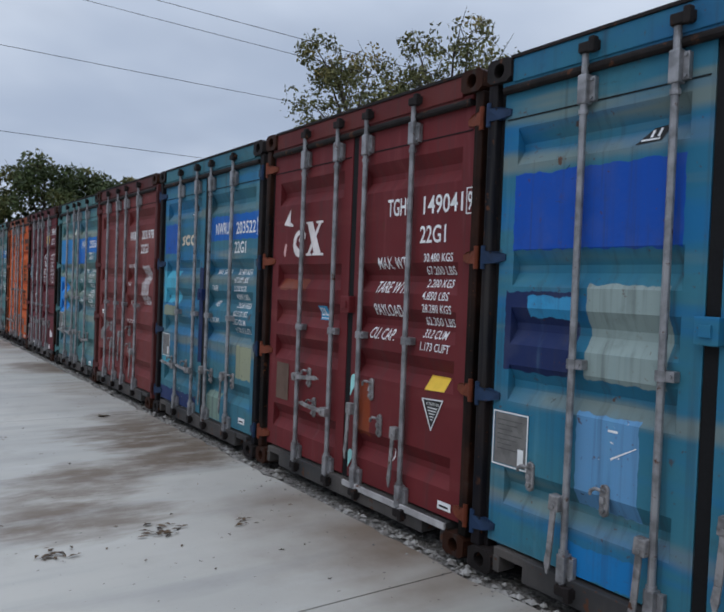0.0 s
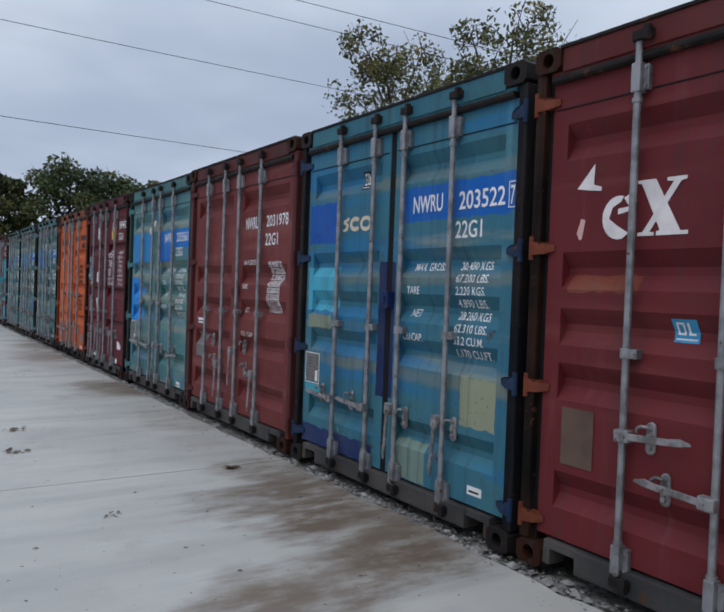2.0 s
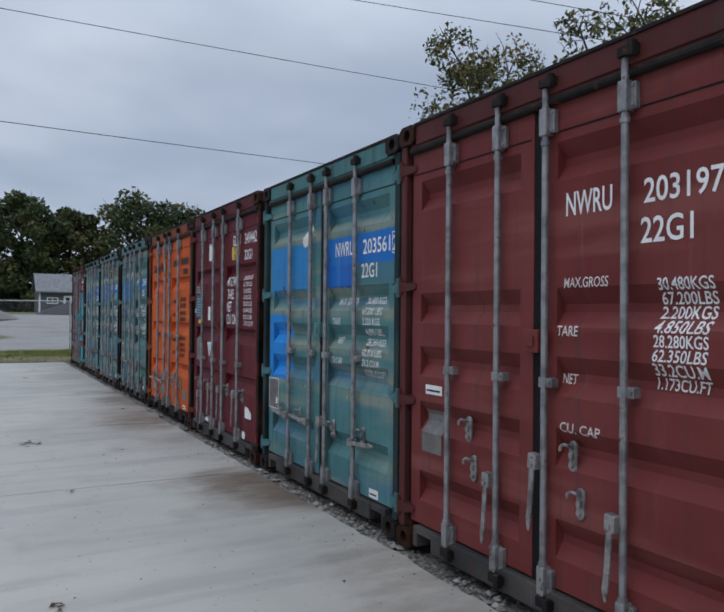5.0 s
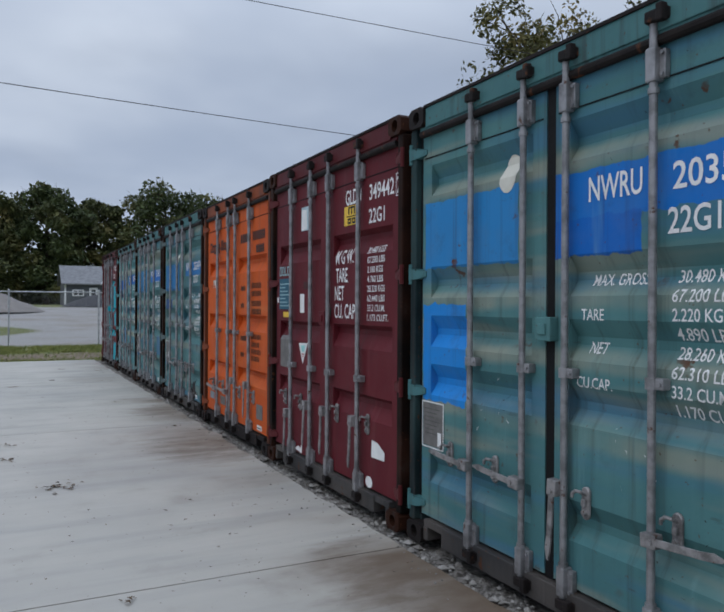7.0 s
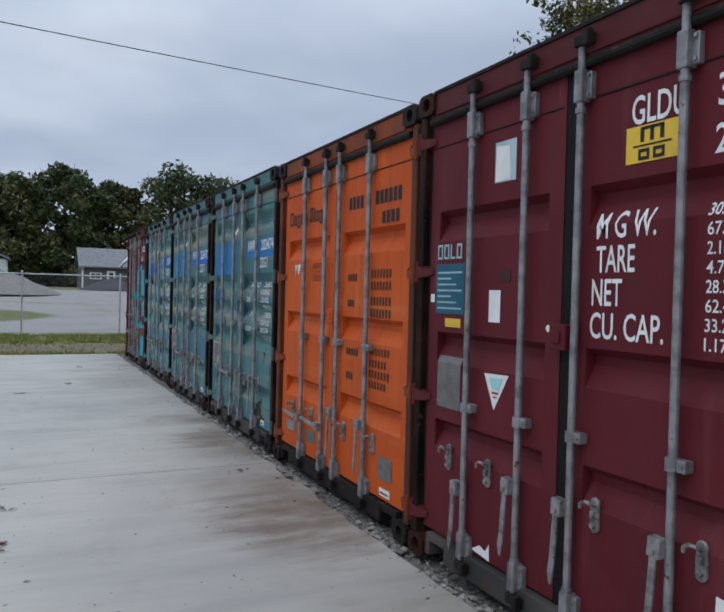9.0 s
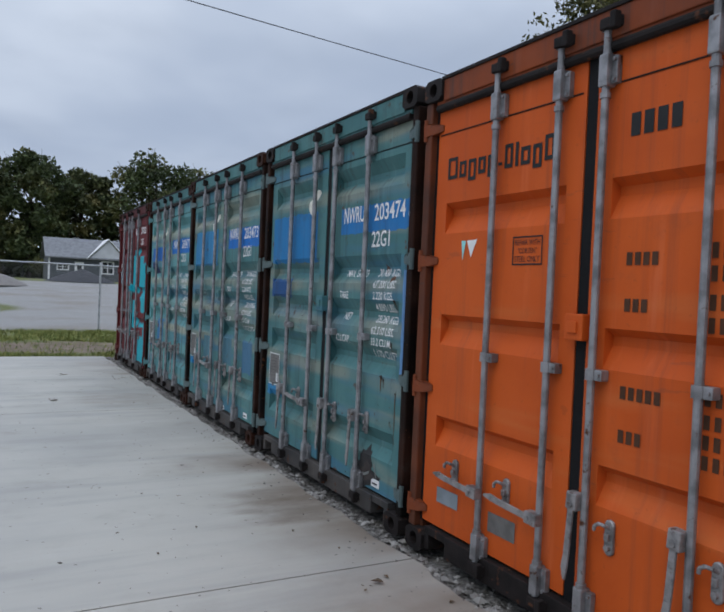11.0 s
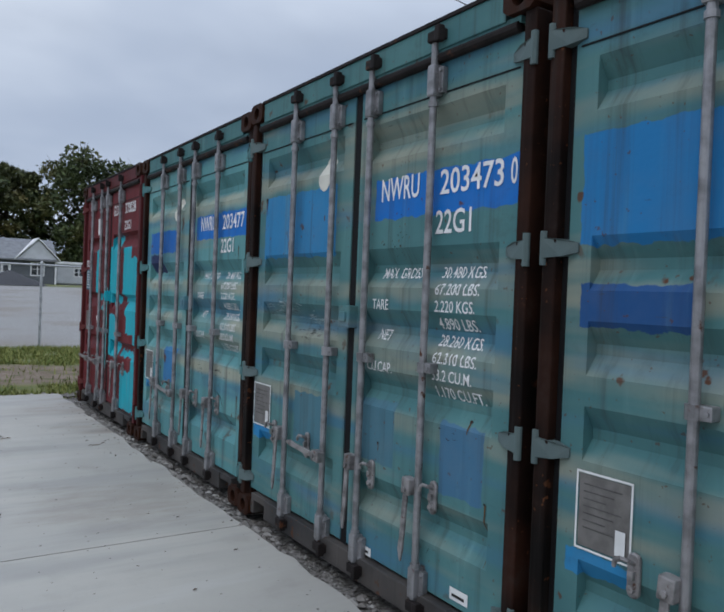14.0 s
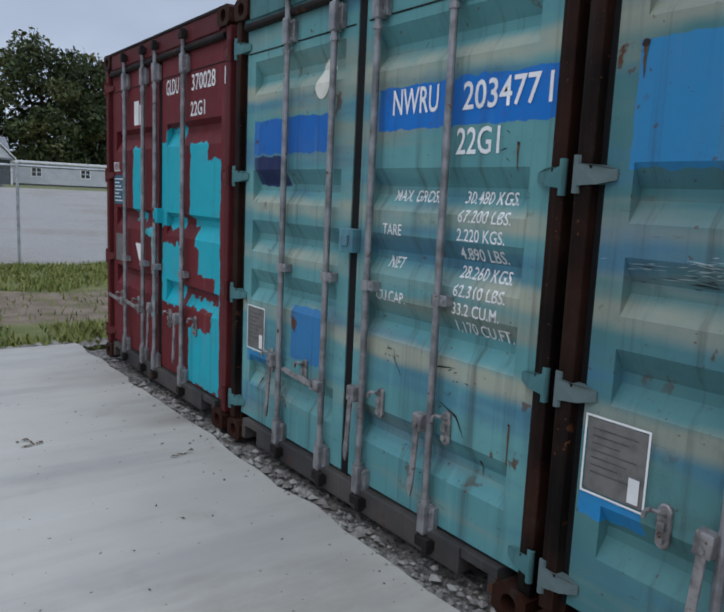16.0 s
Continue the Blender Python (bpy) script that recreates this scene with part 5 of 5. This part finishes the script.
for _ in range(900):
    pebble(vs, fs, (rng.uniform(-6, 0.5), 28.05 + abs(rng.gauss(0.05, 0.12)), -0.05), rng.uniform(0.015, 0.05), rng)
tagged(raw("loose_stones", vs, fs, stone_mat), "loose grey stones and concrete crumbs at the pavement edge", "stones", kind="stuff")

# fallen leaves and twigs on the slab
leafmat, nt, bsdf = material("dead_leaves")
isl = node(nt, "ShaderNodeNewGeometry").outputs["Random Per Island"]
finish(nt, bsdf, mixed(nt, isl, (0.035, 0.022, 0.014), (0.12, 0.075, 0.04)), 0.8)


def leaf(vs, fs, c, size, rg):
    base, t, curl = len(vs), rg.uniform(0, 6.3), rg.uniform(0.1, 0.5) * size
    for a, b, h in ((-1, 0, 0.002), (0, -0.42, curl), (1, 0, 0.002), (0, 0.42, curl * 0.8), (0, 0, 0.003)):
        x, y = a * size, b * size
        vs.append((c[0] + x * math.cos(t) - y * math.sin(t), c[1] + x * math.sin(t) + y * math.cos(t), c[2] + h))
    fs += [(base, base + 1, base + 4), (base + 1, base + 2, base + 4), (base + 2, base + 3, base + 4), (base + 3, base, base + 4)]


vs, fs = [], []
for _ in range(420):
    leaf(vs, fs, (-abs(rng.gauss(0.2, 1.9)) - 0.15, rng.uniform(0.5, 27), 0.002), rng.uniform(0.005, 0.02), rng)
tagged(raw("scattered_leaves", vs, fs, leafmat), "small dead leaves and bits scattered on the concrete", "leaves", kind="stuff")
for cx, cy, n, spread in ((-0.57, 7.27, 26, 0.022), (-1.21, 3.68, 34, 0.055), (-1.79, 3.57, 22, 0.05), (-0.72, 3.61, 8, 0.035), (-1.89, 8.46, 22, 0.045), (-1.76, 9.34, 20, 0.05), (-1.97, 9.84, 10, 0.04), (-1.64, 6.52, 6, 0.03),
                          (-2.12, 16.55, 16, 0.05), (-2.17, 15.8, 12, 0.04), (-1.79, 14.6, 24, 0.07), (-1.65, 12.16, 5, 0.02), (-2.04, 22.0, 14, 0.05), (-0.46, 16.98, 6, 0.05), (-1.36, 22.9, 12, 0.04), (-0.26, 19.36, 5, 0.02), (-0.39, 24.7, 6, 0.04), (-1.08, 25.29, 10, 0.03)):
    vs, fs = [], []
    for _ in range(n):
        leaf(vs, fs, (rng.gauss(0, spread), rng.gauss(0, spread), rng.uniform(0.001, 0.014)), rng.uniform(0.012, 0.035), rng)
    ob = tagged(raw("leaf_litter", vs, fs, leafmat), "small clump of dark dead leaves on the concrete", "leaves", "leaf clumps on the slab")
    ob.location = (cx, cy, 0)

# grass along the end of the slab
grassmat, nt, bsdf = material("grass_blades")
isl = node(nt, "ShaderNodeNewGeometry").outputs["Random Per Island"]
finish(nt, bsdf, mixed(nt, isl, (0.075, 0.115, 0.016), (0.22, 0.215, 0.055)), 0.8)
vs, fs = [], []
while len(fs) < 36000:
    x, y = rng.uniform(-7, 3.0), rng.uniform(28.1, 36.3)
    if 29.3 < y + noise.noise((x * 0.8, y * 0.8, 0)) * 0.6 < 32.6 and rng.random() < 0.93:
        continue
    if noise.noise((x * 1.7, y * 1.7, 4)) + rng.uniform(-0.3, 0.5) < -0.05:
        continue
    h, t, w = rng.uniform(0.03, 0.11), rng.uniform(0, 6.3), rng.uniform(0.006, 0.014)
    dx, dy = math.cos(t), math.sin(t)
    b = len(vs)
    vs += [(x - dy * w, y + dx * w, -0.1), (x + dy * w, y - dx * w, -0.1), (x + dx * h * 0.6, y + dy * h * 0.6, -0.1 + h)]
    fs.append((b, b + 1, b + 2))
tagged(raw("grass", vs, fs, grassmat), "short uneven autumn grass beyond the slab", "grass", kind="stuff")

# chain-link fence
FENCE = plain("galvanised_fence_pipe", (0.42, 0.43, 0.44), 0.7, 0.45, 8.0, 0.4)
fence = thing("chain_link_fence", "galvanised chain-link fence with pipe posts and top rail", "fence", pose(0, 36.2, -0.1))
POSTS = [-14.0, -11.0, -8.0, -5.0, -2.0, 0.93, 4.0, 7.1, 10.2]
for x in POSTS:
    bm = bmesh.new()
    tube(bm, (x, 0, 0), (x, 0, 1.98), 0.03, sides=10)
    tube(bm, (x, 0, 1.98), (x, 0, 2.03), 0.036, 0.012, 10)
    part("post", bm, FENCE, fence)
bm = bmesh.new()
tube(bm, (POSTS[0], 0.01, 1.93), (POSTS[-1], 0.01, 1.93), 0.024, sides=8)
part("top_rail", bm, FENCE, fence)
vs, fs = [], []


def wire(a, b, r):
    base = len(vs)
    for p in (a, b):
        vs.extend([(p[0] - r, p[1], p[2]), (p[0] + r, p[1], p[2]), (p[0], p[1] + r, p[2])])
    for i in range(3):
        j = (i + 1) % 3
        fs.append((base + i, base + j, base + 3 + j, base + 3 + i))


x = POSTS[0]
while x < POSTS[-1] - 0.1:
    for s in (1, -1):
        x0 = x if s > 0 else x + 1.9
        wire((x0, 0.03 + 0.003 * s, 0.04), (x0 + s * 1.9, 0.03 + 0.003 * s, 1.94), 0.0016)
    x += 0.085
raw("mesh_wire", vs, fs, FENCE, fence, "woven wire mesh")

# houses
SIDING, nt, bsdf = material("dark_grey_siding")
co = node(nt, "ShaderNodeTexCoord").outputs["Object"]
lap = node(nt, "ShaderNodeTexWave", {"Vector": co, "Scale": 1.6, "Distortion": 0.0}, wave_type="BANDS", bands_direction="Z", wave_profile="SAW").outputs[1]
finish(nt, bsdf, mixed(nt, noised(nt, co, 2.0), (0.075, 0.082, 0.095), (0.10, 0.108, 0.12)), 0.7, lap, 0.5, 0.03)
PALE = plain("white_siding", (0.52, 0.53, 0.55), 0.88, 0.7, 1.2)
GREYROOF = plain("grey_shingle_roof", (0.20, 0.205, 0.215), 0.75, 0.9, 2.5)
TRIM = plain("white_house_trim", (0.72, 0.72, 0.72), 0.9, 0.6, 2.0)
DARKGLASS, nt, bsdf = material("dark_window_glass")
finish(nt, bsdf, (0.02, 0.022, 0.025), 0.08)


def house_window(home, x, z, w, h, y=-0.02, panes=2):
    win = part("window", box(bmesh.new(), x - w / 2, x + w / 2, y - 0.02, y + 0.04, z - h / 2, z + h / 2), DARKGLASS, home)
    t = 0.13
    bm = bmesh.new()
    for a, b, c, d in ((x - w / 2 - t, x + w / 2 + t, z + h / 2, z + h / 2 + t), (x - w / 2 - t, x + w / 2 + t, z - h / 2 - t, z - h / 2), (x - w / 2 - t, x - w / 2, z - h / 2, z + h / 2), (x + w / 2, x + w / 2 + t, z - h / 2, z + h / 2)):
        box(bm, a, b, y - 0.06, y + 0.03, c, d)
    for i in range(1, panes):
        u = x - w / 2 + w * i / panes
        box(bm, u - 0.05, u + 0.05, y - 0.05, y + 0.02, z - h / 2, z + h / 2)
    box(bm, x - w / 2, x + w / 2, y - 0.045, y + 0.02, z - 0.03, z + 0.03)
    part("frame", bm, TRIM, win, "white window frame")


home = thing("house", "small dark grey house with white trim and grey shingle roof", "house", pose(4.3, 105, 1.27))
part("wall", box(bmesh.new(), 0.4, 9.0, 0, 7.0, 0, 2.75), SIDING, home)
bm = bmesh.new()
prof = [(-0.5, 2.55), (3.5, 4.95), (7.5, 2.55)]
for x0, x1 in ((0.0, 9.0),):
    a = [bm.verts.new((x0, y, z)) for y, z in prof] + [bm.verts.new((x0, y, z + 0.16)) for y, z in reversed(prof)]
    b = [bm.verts.new((x1, v.co.y, v.co.z)) for v in a]
    bm.faces.new(a)
    bm.faces.new(b[::-1])
    for i in range(6):
        j = (i + 1) % 6
        bm.faces.new((a[j], a[i], b[i], b[j]))
bmesh.ops.recalc_face_normals(bm, faces=bm.faces)
part("roof", bm, GREYROOF, home, "grey shingle roof")
bm = bmesh.new()
f = bm.faces.new([bm.verts.new(v) for v in ((4.9, -0.35, 2.72), (9.0, -0.35, 2.72), (6.95, -0.35, 4.9))])
r = bmesh.ops.extrude_face_region(bm, geom=[f])
for v in r["geom"]:
    if isinstance(v, bmesh.types.BMVert):
        v.co.y = 3.4
bmesh.ops.recalc_face_normals(bm, faces=bm.faces)
part("gable", bm, PALE, home, "white front gable")
bm = bmesh.new()
for s in (-1, 1):
    a = Vector((6.95, 0, 5.0))
    b = Vector((6.95 + s * 2.35, 0, 2.60))
    n = Vector((0, 0, 0.14))
    q = [(*p.xz, 0) for p in (a, b, b + n, a + n)]
    lo = [bm.verts.new((x, -0.55, z)) for x, z, _ in q]
    hi = [bm.verts.new((x, 3.4, z)) for x, z, _ in q]
    bm.faces.new(lo)
    bm.faces.new(hi[::-1])
    for i in range(4):
        j = (i + 1) % 4
        bm.faces.new((lo[j], lo[i], hi[i], hi[j]))
bmesh.ops.recalc_face_normals(bm, faces=bm.faces)
part("gable_roof", bm, TRIM, home, "white edged gable roof")
for x in (0.4, 8.8):
    part("corner_trim", box(bmesh.new(), x, x + 0.2, -0.05, 0.1, 0, 2.7), TRIM, home)
house_window(home, 2.0, 1.55, 1.1, 0.55)
house_window(home, 7.0, 1.65, 1.2, 1.3)
door = part("front_door", box(bmesh.new(), 3.3, 4.3, -0.05, 0.05, 0.1, 2.2), TRIM, home, "white front door")
part("door_pane", box(bmesh.new(), 3.55, 4.05, -0.07, -0.04, 1.3, 1.95), DARKGLASS, door)

shed = thing("garage", "pale grey garage with a low gable roof", "garage", pose(-10.3, 98, 1.24))
part("wall", box(bmesh.new(), 0, 6.9, 0, 8, 0, 3.0), PALE, shed)
bm = bmesh.new()
for v in ((-0.3, 2.95), (3.45, 4.5), (7.2, 2.95), (7.2, 3.15), (3.45, 4.75), (-0.3, 3.15)):
    bm.verts.new((v[0], -0.3, v[1]))
f = bm.faces.new(bm.verts[:])
r = bmesh.ops.extrude_face_region(bm, geom=[f])
for v in r["geom"]:
    if isinstance(v, bmesh.types.BMVert):
        v.co.y = 8.3
bmesh.ops.recalc_face_normals(bm, faces=bm.faces)
part("roof", bm, GREYROOF, shed)
part("overhead_door", box(bmesh.new(), 1.2, 5.2, -0.05, 0.05, 0.1, 2.4), TRIM, shed)

trail = thing("mobile_home", "long white mobile home with a flat roof", "mobile home", pose(14.6, 112, 0.95))
part("wall", box(bmesh.new(), 0, 13, 0, 4, 0.5, 2.9, 0.05), PALE, trail)
part("roof", box(bmesh.new(), -0.2, 13.2, -0.2, 4.2, 2.85, 3.15, 0.05), TRIM, trail)
part("skirting", box(bmesh.new(), 0.1, 12.9, 0.1, 3.9, 0, 0.5), SIDING, trail)
house_window(trail, 2.5, 1.9, 1.0, 0.9)
house_window(trail, 8.0, 1.9, 1.0, 0.9)


def heap(name, label, x, y, r, h, mat, seed):
    vs, fs = [], []
    n, m = 40, 14
    for i in range(m + 1):
        for j in range(n):
            a, q = 2 * math.pi * j / n, i / m
            rr = r * q * (1 + 0.15 * noise.noise((math.cos(a) * 2, math.sin(a) * 2, seed)))
            z = h * (1 - q) ** 0.9 + 0.10 * h * noise.noise((math.cos(a) * rr, math.sin(a) * rr, seed + 5)) * (1 - q)
            vs.append((math.cos(a) * rr, math.sin(a) * rr, z))
    for i in range(m):
        for j in range(n):
            k = (j + 1) % n
            fs.append((i * n + j, i * n + n + j, i * n + n + k, i * n + k))
    ob = tagged(raw(name, vs, fs, mat, None, "", True), label, "gravel heap")
    ob.location = (x, y, rise(y) - 0.02)


heap("gravel_mound", "grey heap of gravel beyond the fence", -4.4, 76, 5.6, 2.3, plain("brown_grey_gravel", (0.22, 0.20, 0.185), 0.7, 0.95, 3.0, 0.0, 0.0, 0.6), 1.0)
heap("gravel_mound", "dark low heap of gravel in front of the house", 6.6, 90, 3.4, 1.35, plain("dark_gravel", (0.055, 0.055, 0.06), 0.7, 0.95, 3.0, 0.0, 0.0, 0.6), 8.0)

# ---- trees ----
BARK = plain("grey_brown_bark", (0.075, 0.06, 0.048), 0.6, 0.95, 5.0, 0.0, 0.0, 0.6)


def leaves_material(name, a, b, c):
    m, nt, bsdf = material(name)
    isl = node(nt, "ShaderNodeNewGeometry").outputs["Random Per Island"]
    co = node(nt, "ShaderNodeTexCoord").outputs["Object"]
    col = mixed(nt, isl, a, b)
    col = mixed(nt, ranged(nt, noised(nt, co, 0.22, 3.0), 0.5, 0.66), col, c)
    finish(nt, bsdf, col, 0.75)
    bsdf.inputs["Subsurface Weight"].default_value = 0.0
    return m


def limb(vs, fs, pts, r0, r1, sides=6):
    base = len(vs)
    for i, p in enumerate(pts):
        r = r0 + (r1 - r0) * i / (len(pts) - 1)
        for j in range(sides):
            a = 2 * math.pi * j / sides
            vs.append((p[0] + r * math.cos(a), p[1] + r * math.sin(a), p[2]))
    for i in range(len(pts) - 1):
        for j in range(sides):
            k = (j + 1) % sides
            fs.append((base + i * sides + j, base + i * sides + k, base + (i + 1) * sides + k, base + (i + 1) * sides + j))


def tree(label, x, y, height, spread, mat, seed, leaf_size, count, low=0.3, lobes=16, open_crown=0.0, group="", fill=0.55):
    rg = random.Random(seed)
    top = thing("tree", label, "tree", pose(x, y, -0.12), group)
    vs, fs = [], []
    trunk = [(rg.uniform(-0.03, 0.03) * height * i / 6, rg.uniform(-0.03, 0.03) * height * i / 6, height * 0.62 * i / 6) for i in range(7)]
    limb(vs, fs, trunk, height * 0.018, height * 0.008, 8)
    centres = []
    for n in range(lobes):
        h = low + (0.93 - low) * (n + 0.5) / lobes
        a = n * 2.4 + rg.uniform(-0.5, 0.5)
        q = (h - low) / (1 - low)
        reach = spread * (0.35 + 0.65 * math.sin(math.pi * min(1, 0.2 + 0.75 * q))) * rg.uniform(0.35, 0.85)
        c = Vector((math.cos(a) * reach, math.sin(a) * reach, h * height))
        size = spread * rg.uniform(0.24, 0.42)
        centres.append((c, size))
        start = Vector(trunk[min(6, 2 + n * 5 // lobes)])
        mid = start.lerp(c, 0.5) + Vector((rg.uniform(-0.4, 0.4), rg.uniform(-0.4, 0.4), 0.3))
        limb(vs, fs, [start, mid, c], height * 0.007, height * 0.002, 5)
        for _ in range(4):
            d = Vector((rg.gauss(0, 1), rg.gauss(0, 1), rg.gauss(0.3, 0.8))).normalized() * size
            limb(vs, fs, [c.lerp(mid, 0.3), c + d * 0.6, c + d * 1.08], height * 0.0025, height * 0.0007, 4)
    raw("trunk", vs, fs, BARK, top)
    vs, fs = [], []
    for _ in range(count):
        c, size = rg.choice(centres)
        d = Vector((rg.gauss(0, 1), rg.gauss(0, 1), rg.gauss(0, 1))).normalized()
        rr = size * (rg.random() ** fill) * (1 + 0.25 * noise.noise(d * 2.3 + c))
        p = c + Vector((d.x, d.y, d.z * 0.75)) * rr
        if open_crown and noise.noise(p * 0.9) < open_crown - 0.35:
            continue
        n = Vector((rg.gauss(0, 1), rg.gauss(0, 1), rg.gauss(0.5, 1))).normalized()
        t = n.orthogonal().normalized()
        t.rotate(Matrix.Rotation(rg.uniform(0, 6.3), 3, n))
        b = n.cross(t)
        s = leaf_size * rg.uniform(0.6, 1.4)
        k = len(vs)
        vs += [tuple(p - t * s), tuple(p + b * s * 0.5 + n * s * 0.15), tuple(p + t * s), tuple(p - b * s * 0.5 + n * s * 0.15)]
        fs.append((k, k + 1, k + 2, k + 3))
    raw("crown", vs, fs, mat, top)
    return top


NEARLEAF = leaves_material("yellowing_green_leaves", (0.042, 0.052, 0.015), (0.135, 0.128, 0.034), (0.25, 0.18, 0.055))
FARLEAF = leaves_material("dark_green_leaves", (0.022, 0.036, 0.010), (0.062, 0.085, 0.021), (0.098, 0.096, 0.026))
OAKLEAF = leaves_material("olive_leaves", (0.030, 0.042, 0.012), (0.085, 0.095, 0.026), (0.125, 0.105, 0.030))
tree("thin yellowing tree behind the containers, half its leaves gone", 21.3, 36.0, 16.6, 4.6, NEARLEAF, 5, 0.125, 22000, 0.35, 26, 0.27, "trees behind the containers")
tree("sparse autumn tree with bare twigs behind the containers", 21.2, 27.5, 15.6, 4.4, NEARLEAF, 9, 0.12, 16000, 0.35, 24, 0.30, "trees behind the containers")
for i, (x, y, h, s, mat) in enumerate(((-34, 150, 20, 8, FARLEAF), (-22, 146, 19, 8, OAKLEAF), (-12, 142, 20, 7.5, FARLEAF), (-4, 138, 20.0, 7, OAKLEAF), (4.5, 140, 21.8, 7.5, FARLEAF), (13.0, 145, 20.5, 6.5, OAKLEAF), (23.5, 140, 22.8, 9, FARLEAF),
                                     (34, 144, 22.0, 8, FARLEAF), (43, 148, 22.5, 8, OAKLEAF), (53, 150, 23, 8.5, FARLEAF), (65, 150, 22, 9, OAKLEAF), (78, 152, 22, 9, FARLEAF), (92, 152, 23, 9, OAKLEAF))):
    tree("tall leafy tree in the dense row behind the houses", x, y, h, s, mat, 40 + i, 0.40, 12500, 0.10, 34, 0.0, "tree line behind the houses", 0.4)
vs, fs = [], []
rg = random.Random(77)
for _ in range(26000):
    x = rg.uniform(-60, 110)
    y = rg.uniform(146, 160)
    z = 1.0 + abs(rg.gauss(0, 1)) * 4.5 * (0.8 + 0.5 * noise.noise((x * 0.12, 2, 0)))
    p = Vector((x, y, z))
    n = Vector((rg.gauss(0, 1), rg.gauss(0, 1), rg.gauss(0.5, 1))).normalized()
    t = n.orthogonal().normalized()
    b = n.cross(t)
    s = rg.uniform(0.35, 0.75)
    k = len(vs)
    vs += [tuple(p - t * s), tuple(p + b * s * 0.6), tuple(p + t * s), tuple(p - b * s * 0.6)]
    fs.append((k, k + 1, k + 2, k + 3))
tagged(raw("far_woods", vs, fs, FARLEAF), "dark undergrowth of the woods behind the houses", "woods", kind="stuff")

# ---- overhead wires ----
CABLE = plain("black_overhead_cable", (0.03, 0.03, 0.033), 0.8, 0.6)
for x0, x1, ya, yb, za, zb, sag in ((-30, 40, 25.9, 0.275, 6.13, 0.055, 0.5), (-30, 40, 25.2, -0.034, 8.70, -0.004, 0.5), (-25, 25, 29.2, -0.9, 12.25, -0.347, 0.3), (-25, 25, 26.2, -0.76, 11.8, -0.309, 0.3)):
    vs, fs = [], []
    pts = []
    for i in range(25):
        q = i / 24
        x = x0 + (x1 - x0) * q
        pts.append((x, ya + yb * x, za + zb * x + sag * ((2 * q - 1) ** 2 - 0.1)))
    for i, p in enumerate(pts):
        for a in (0, 2.1, 4.2):
            vs.append((p[0], p[1] + 0.011 * math.cos(a), p[2] + 0.011 * math.sin(a)))
    for i in range(24):
        for j in range(3):
            k = (j + 1) % 3
            fs.append((i * 3 + j, i * 3 + k, i * 3 + 3 + k, i * 3 + 3 + j))
    tagged(raw("overhead_wire", vs, fs, CABLE), "black overhead power wire across the yard", "power line", "overhead wires", "structure")
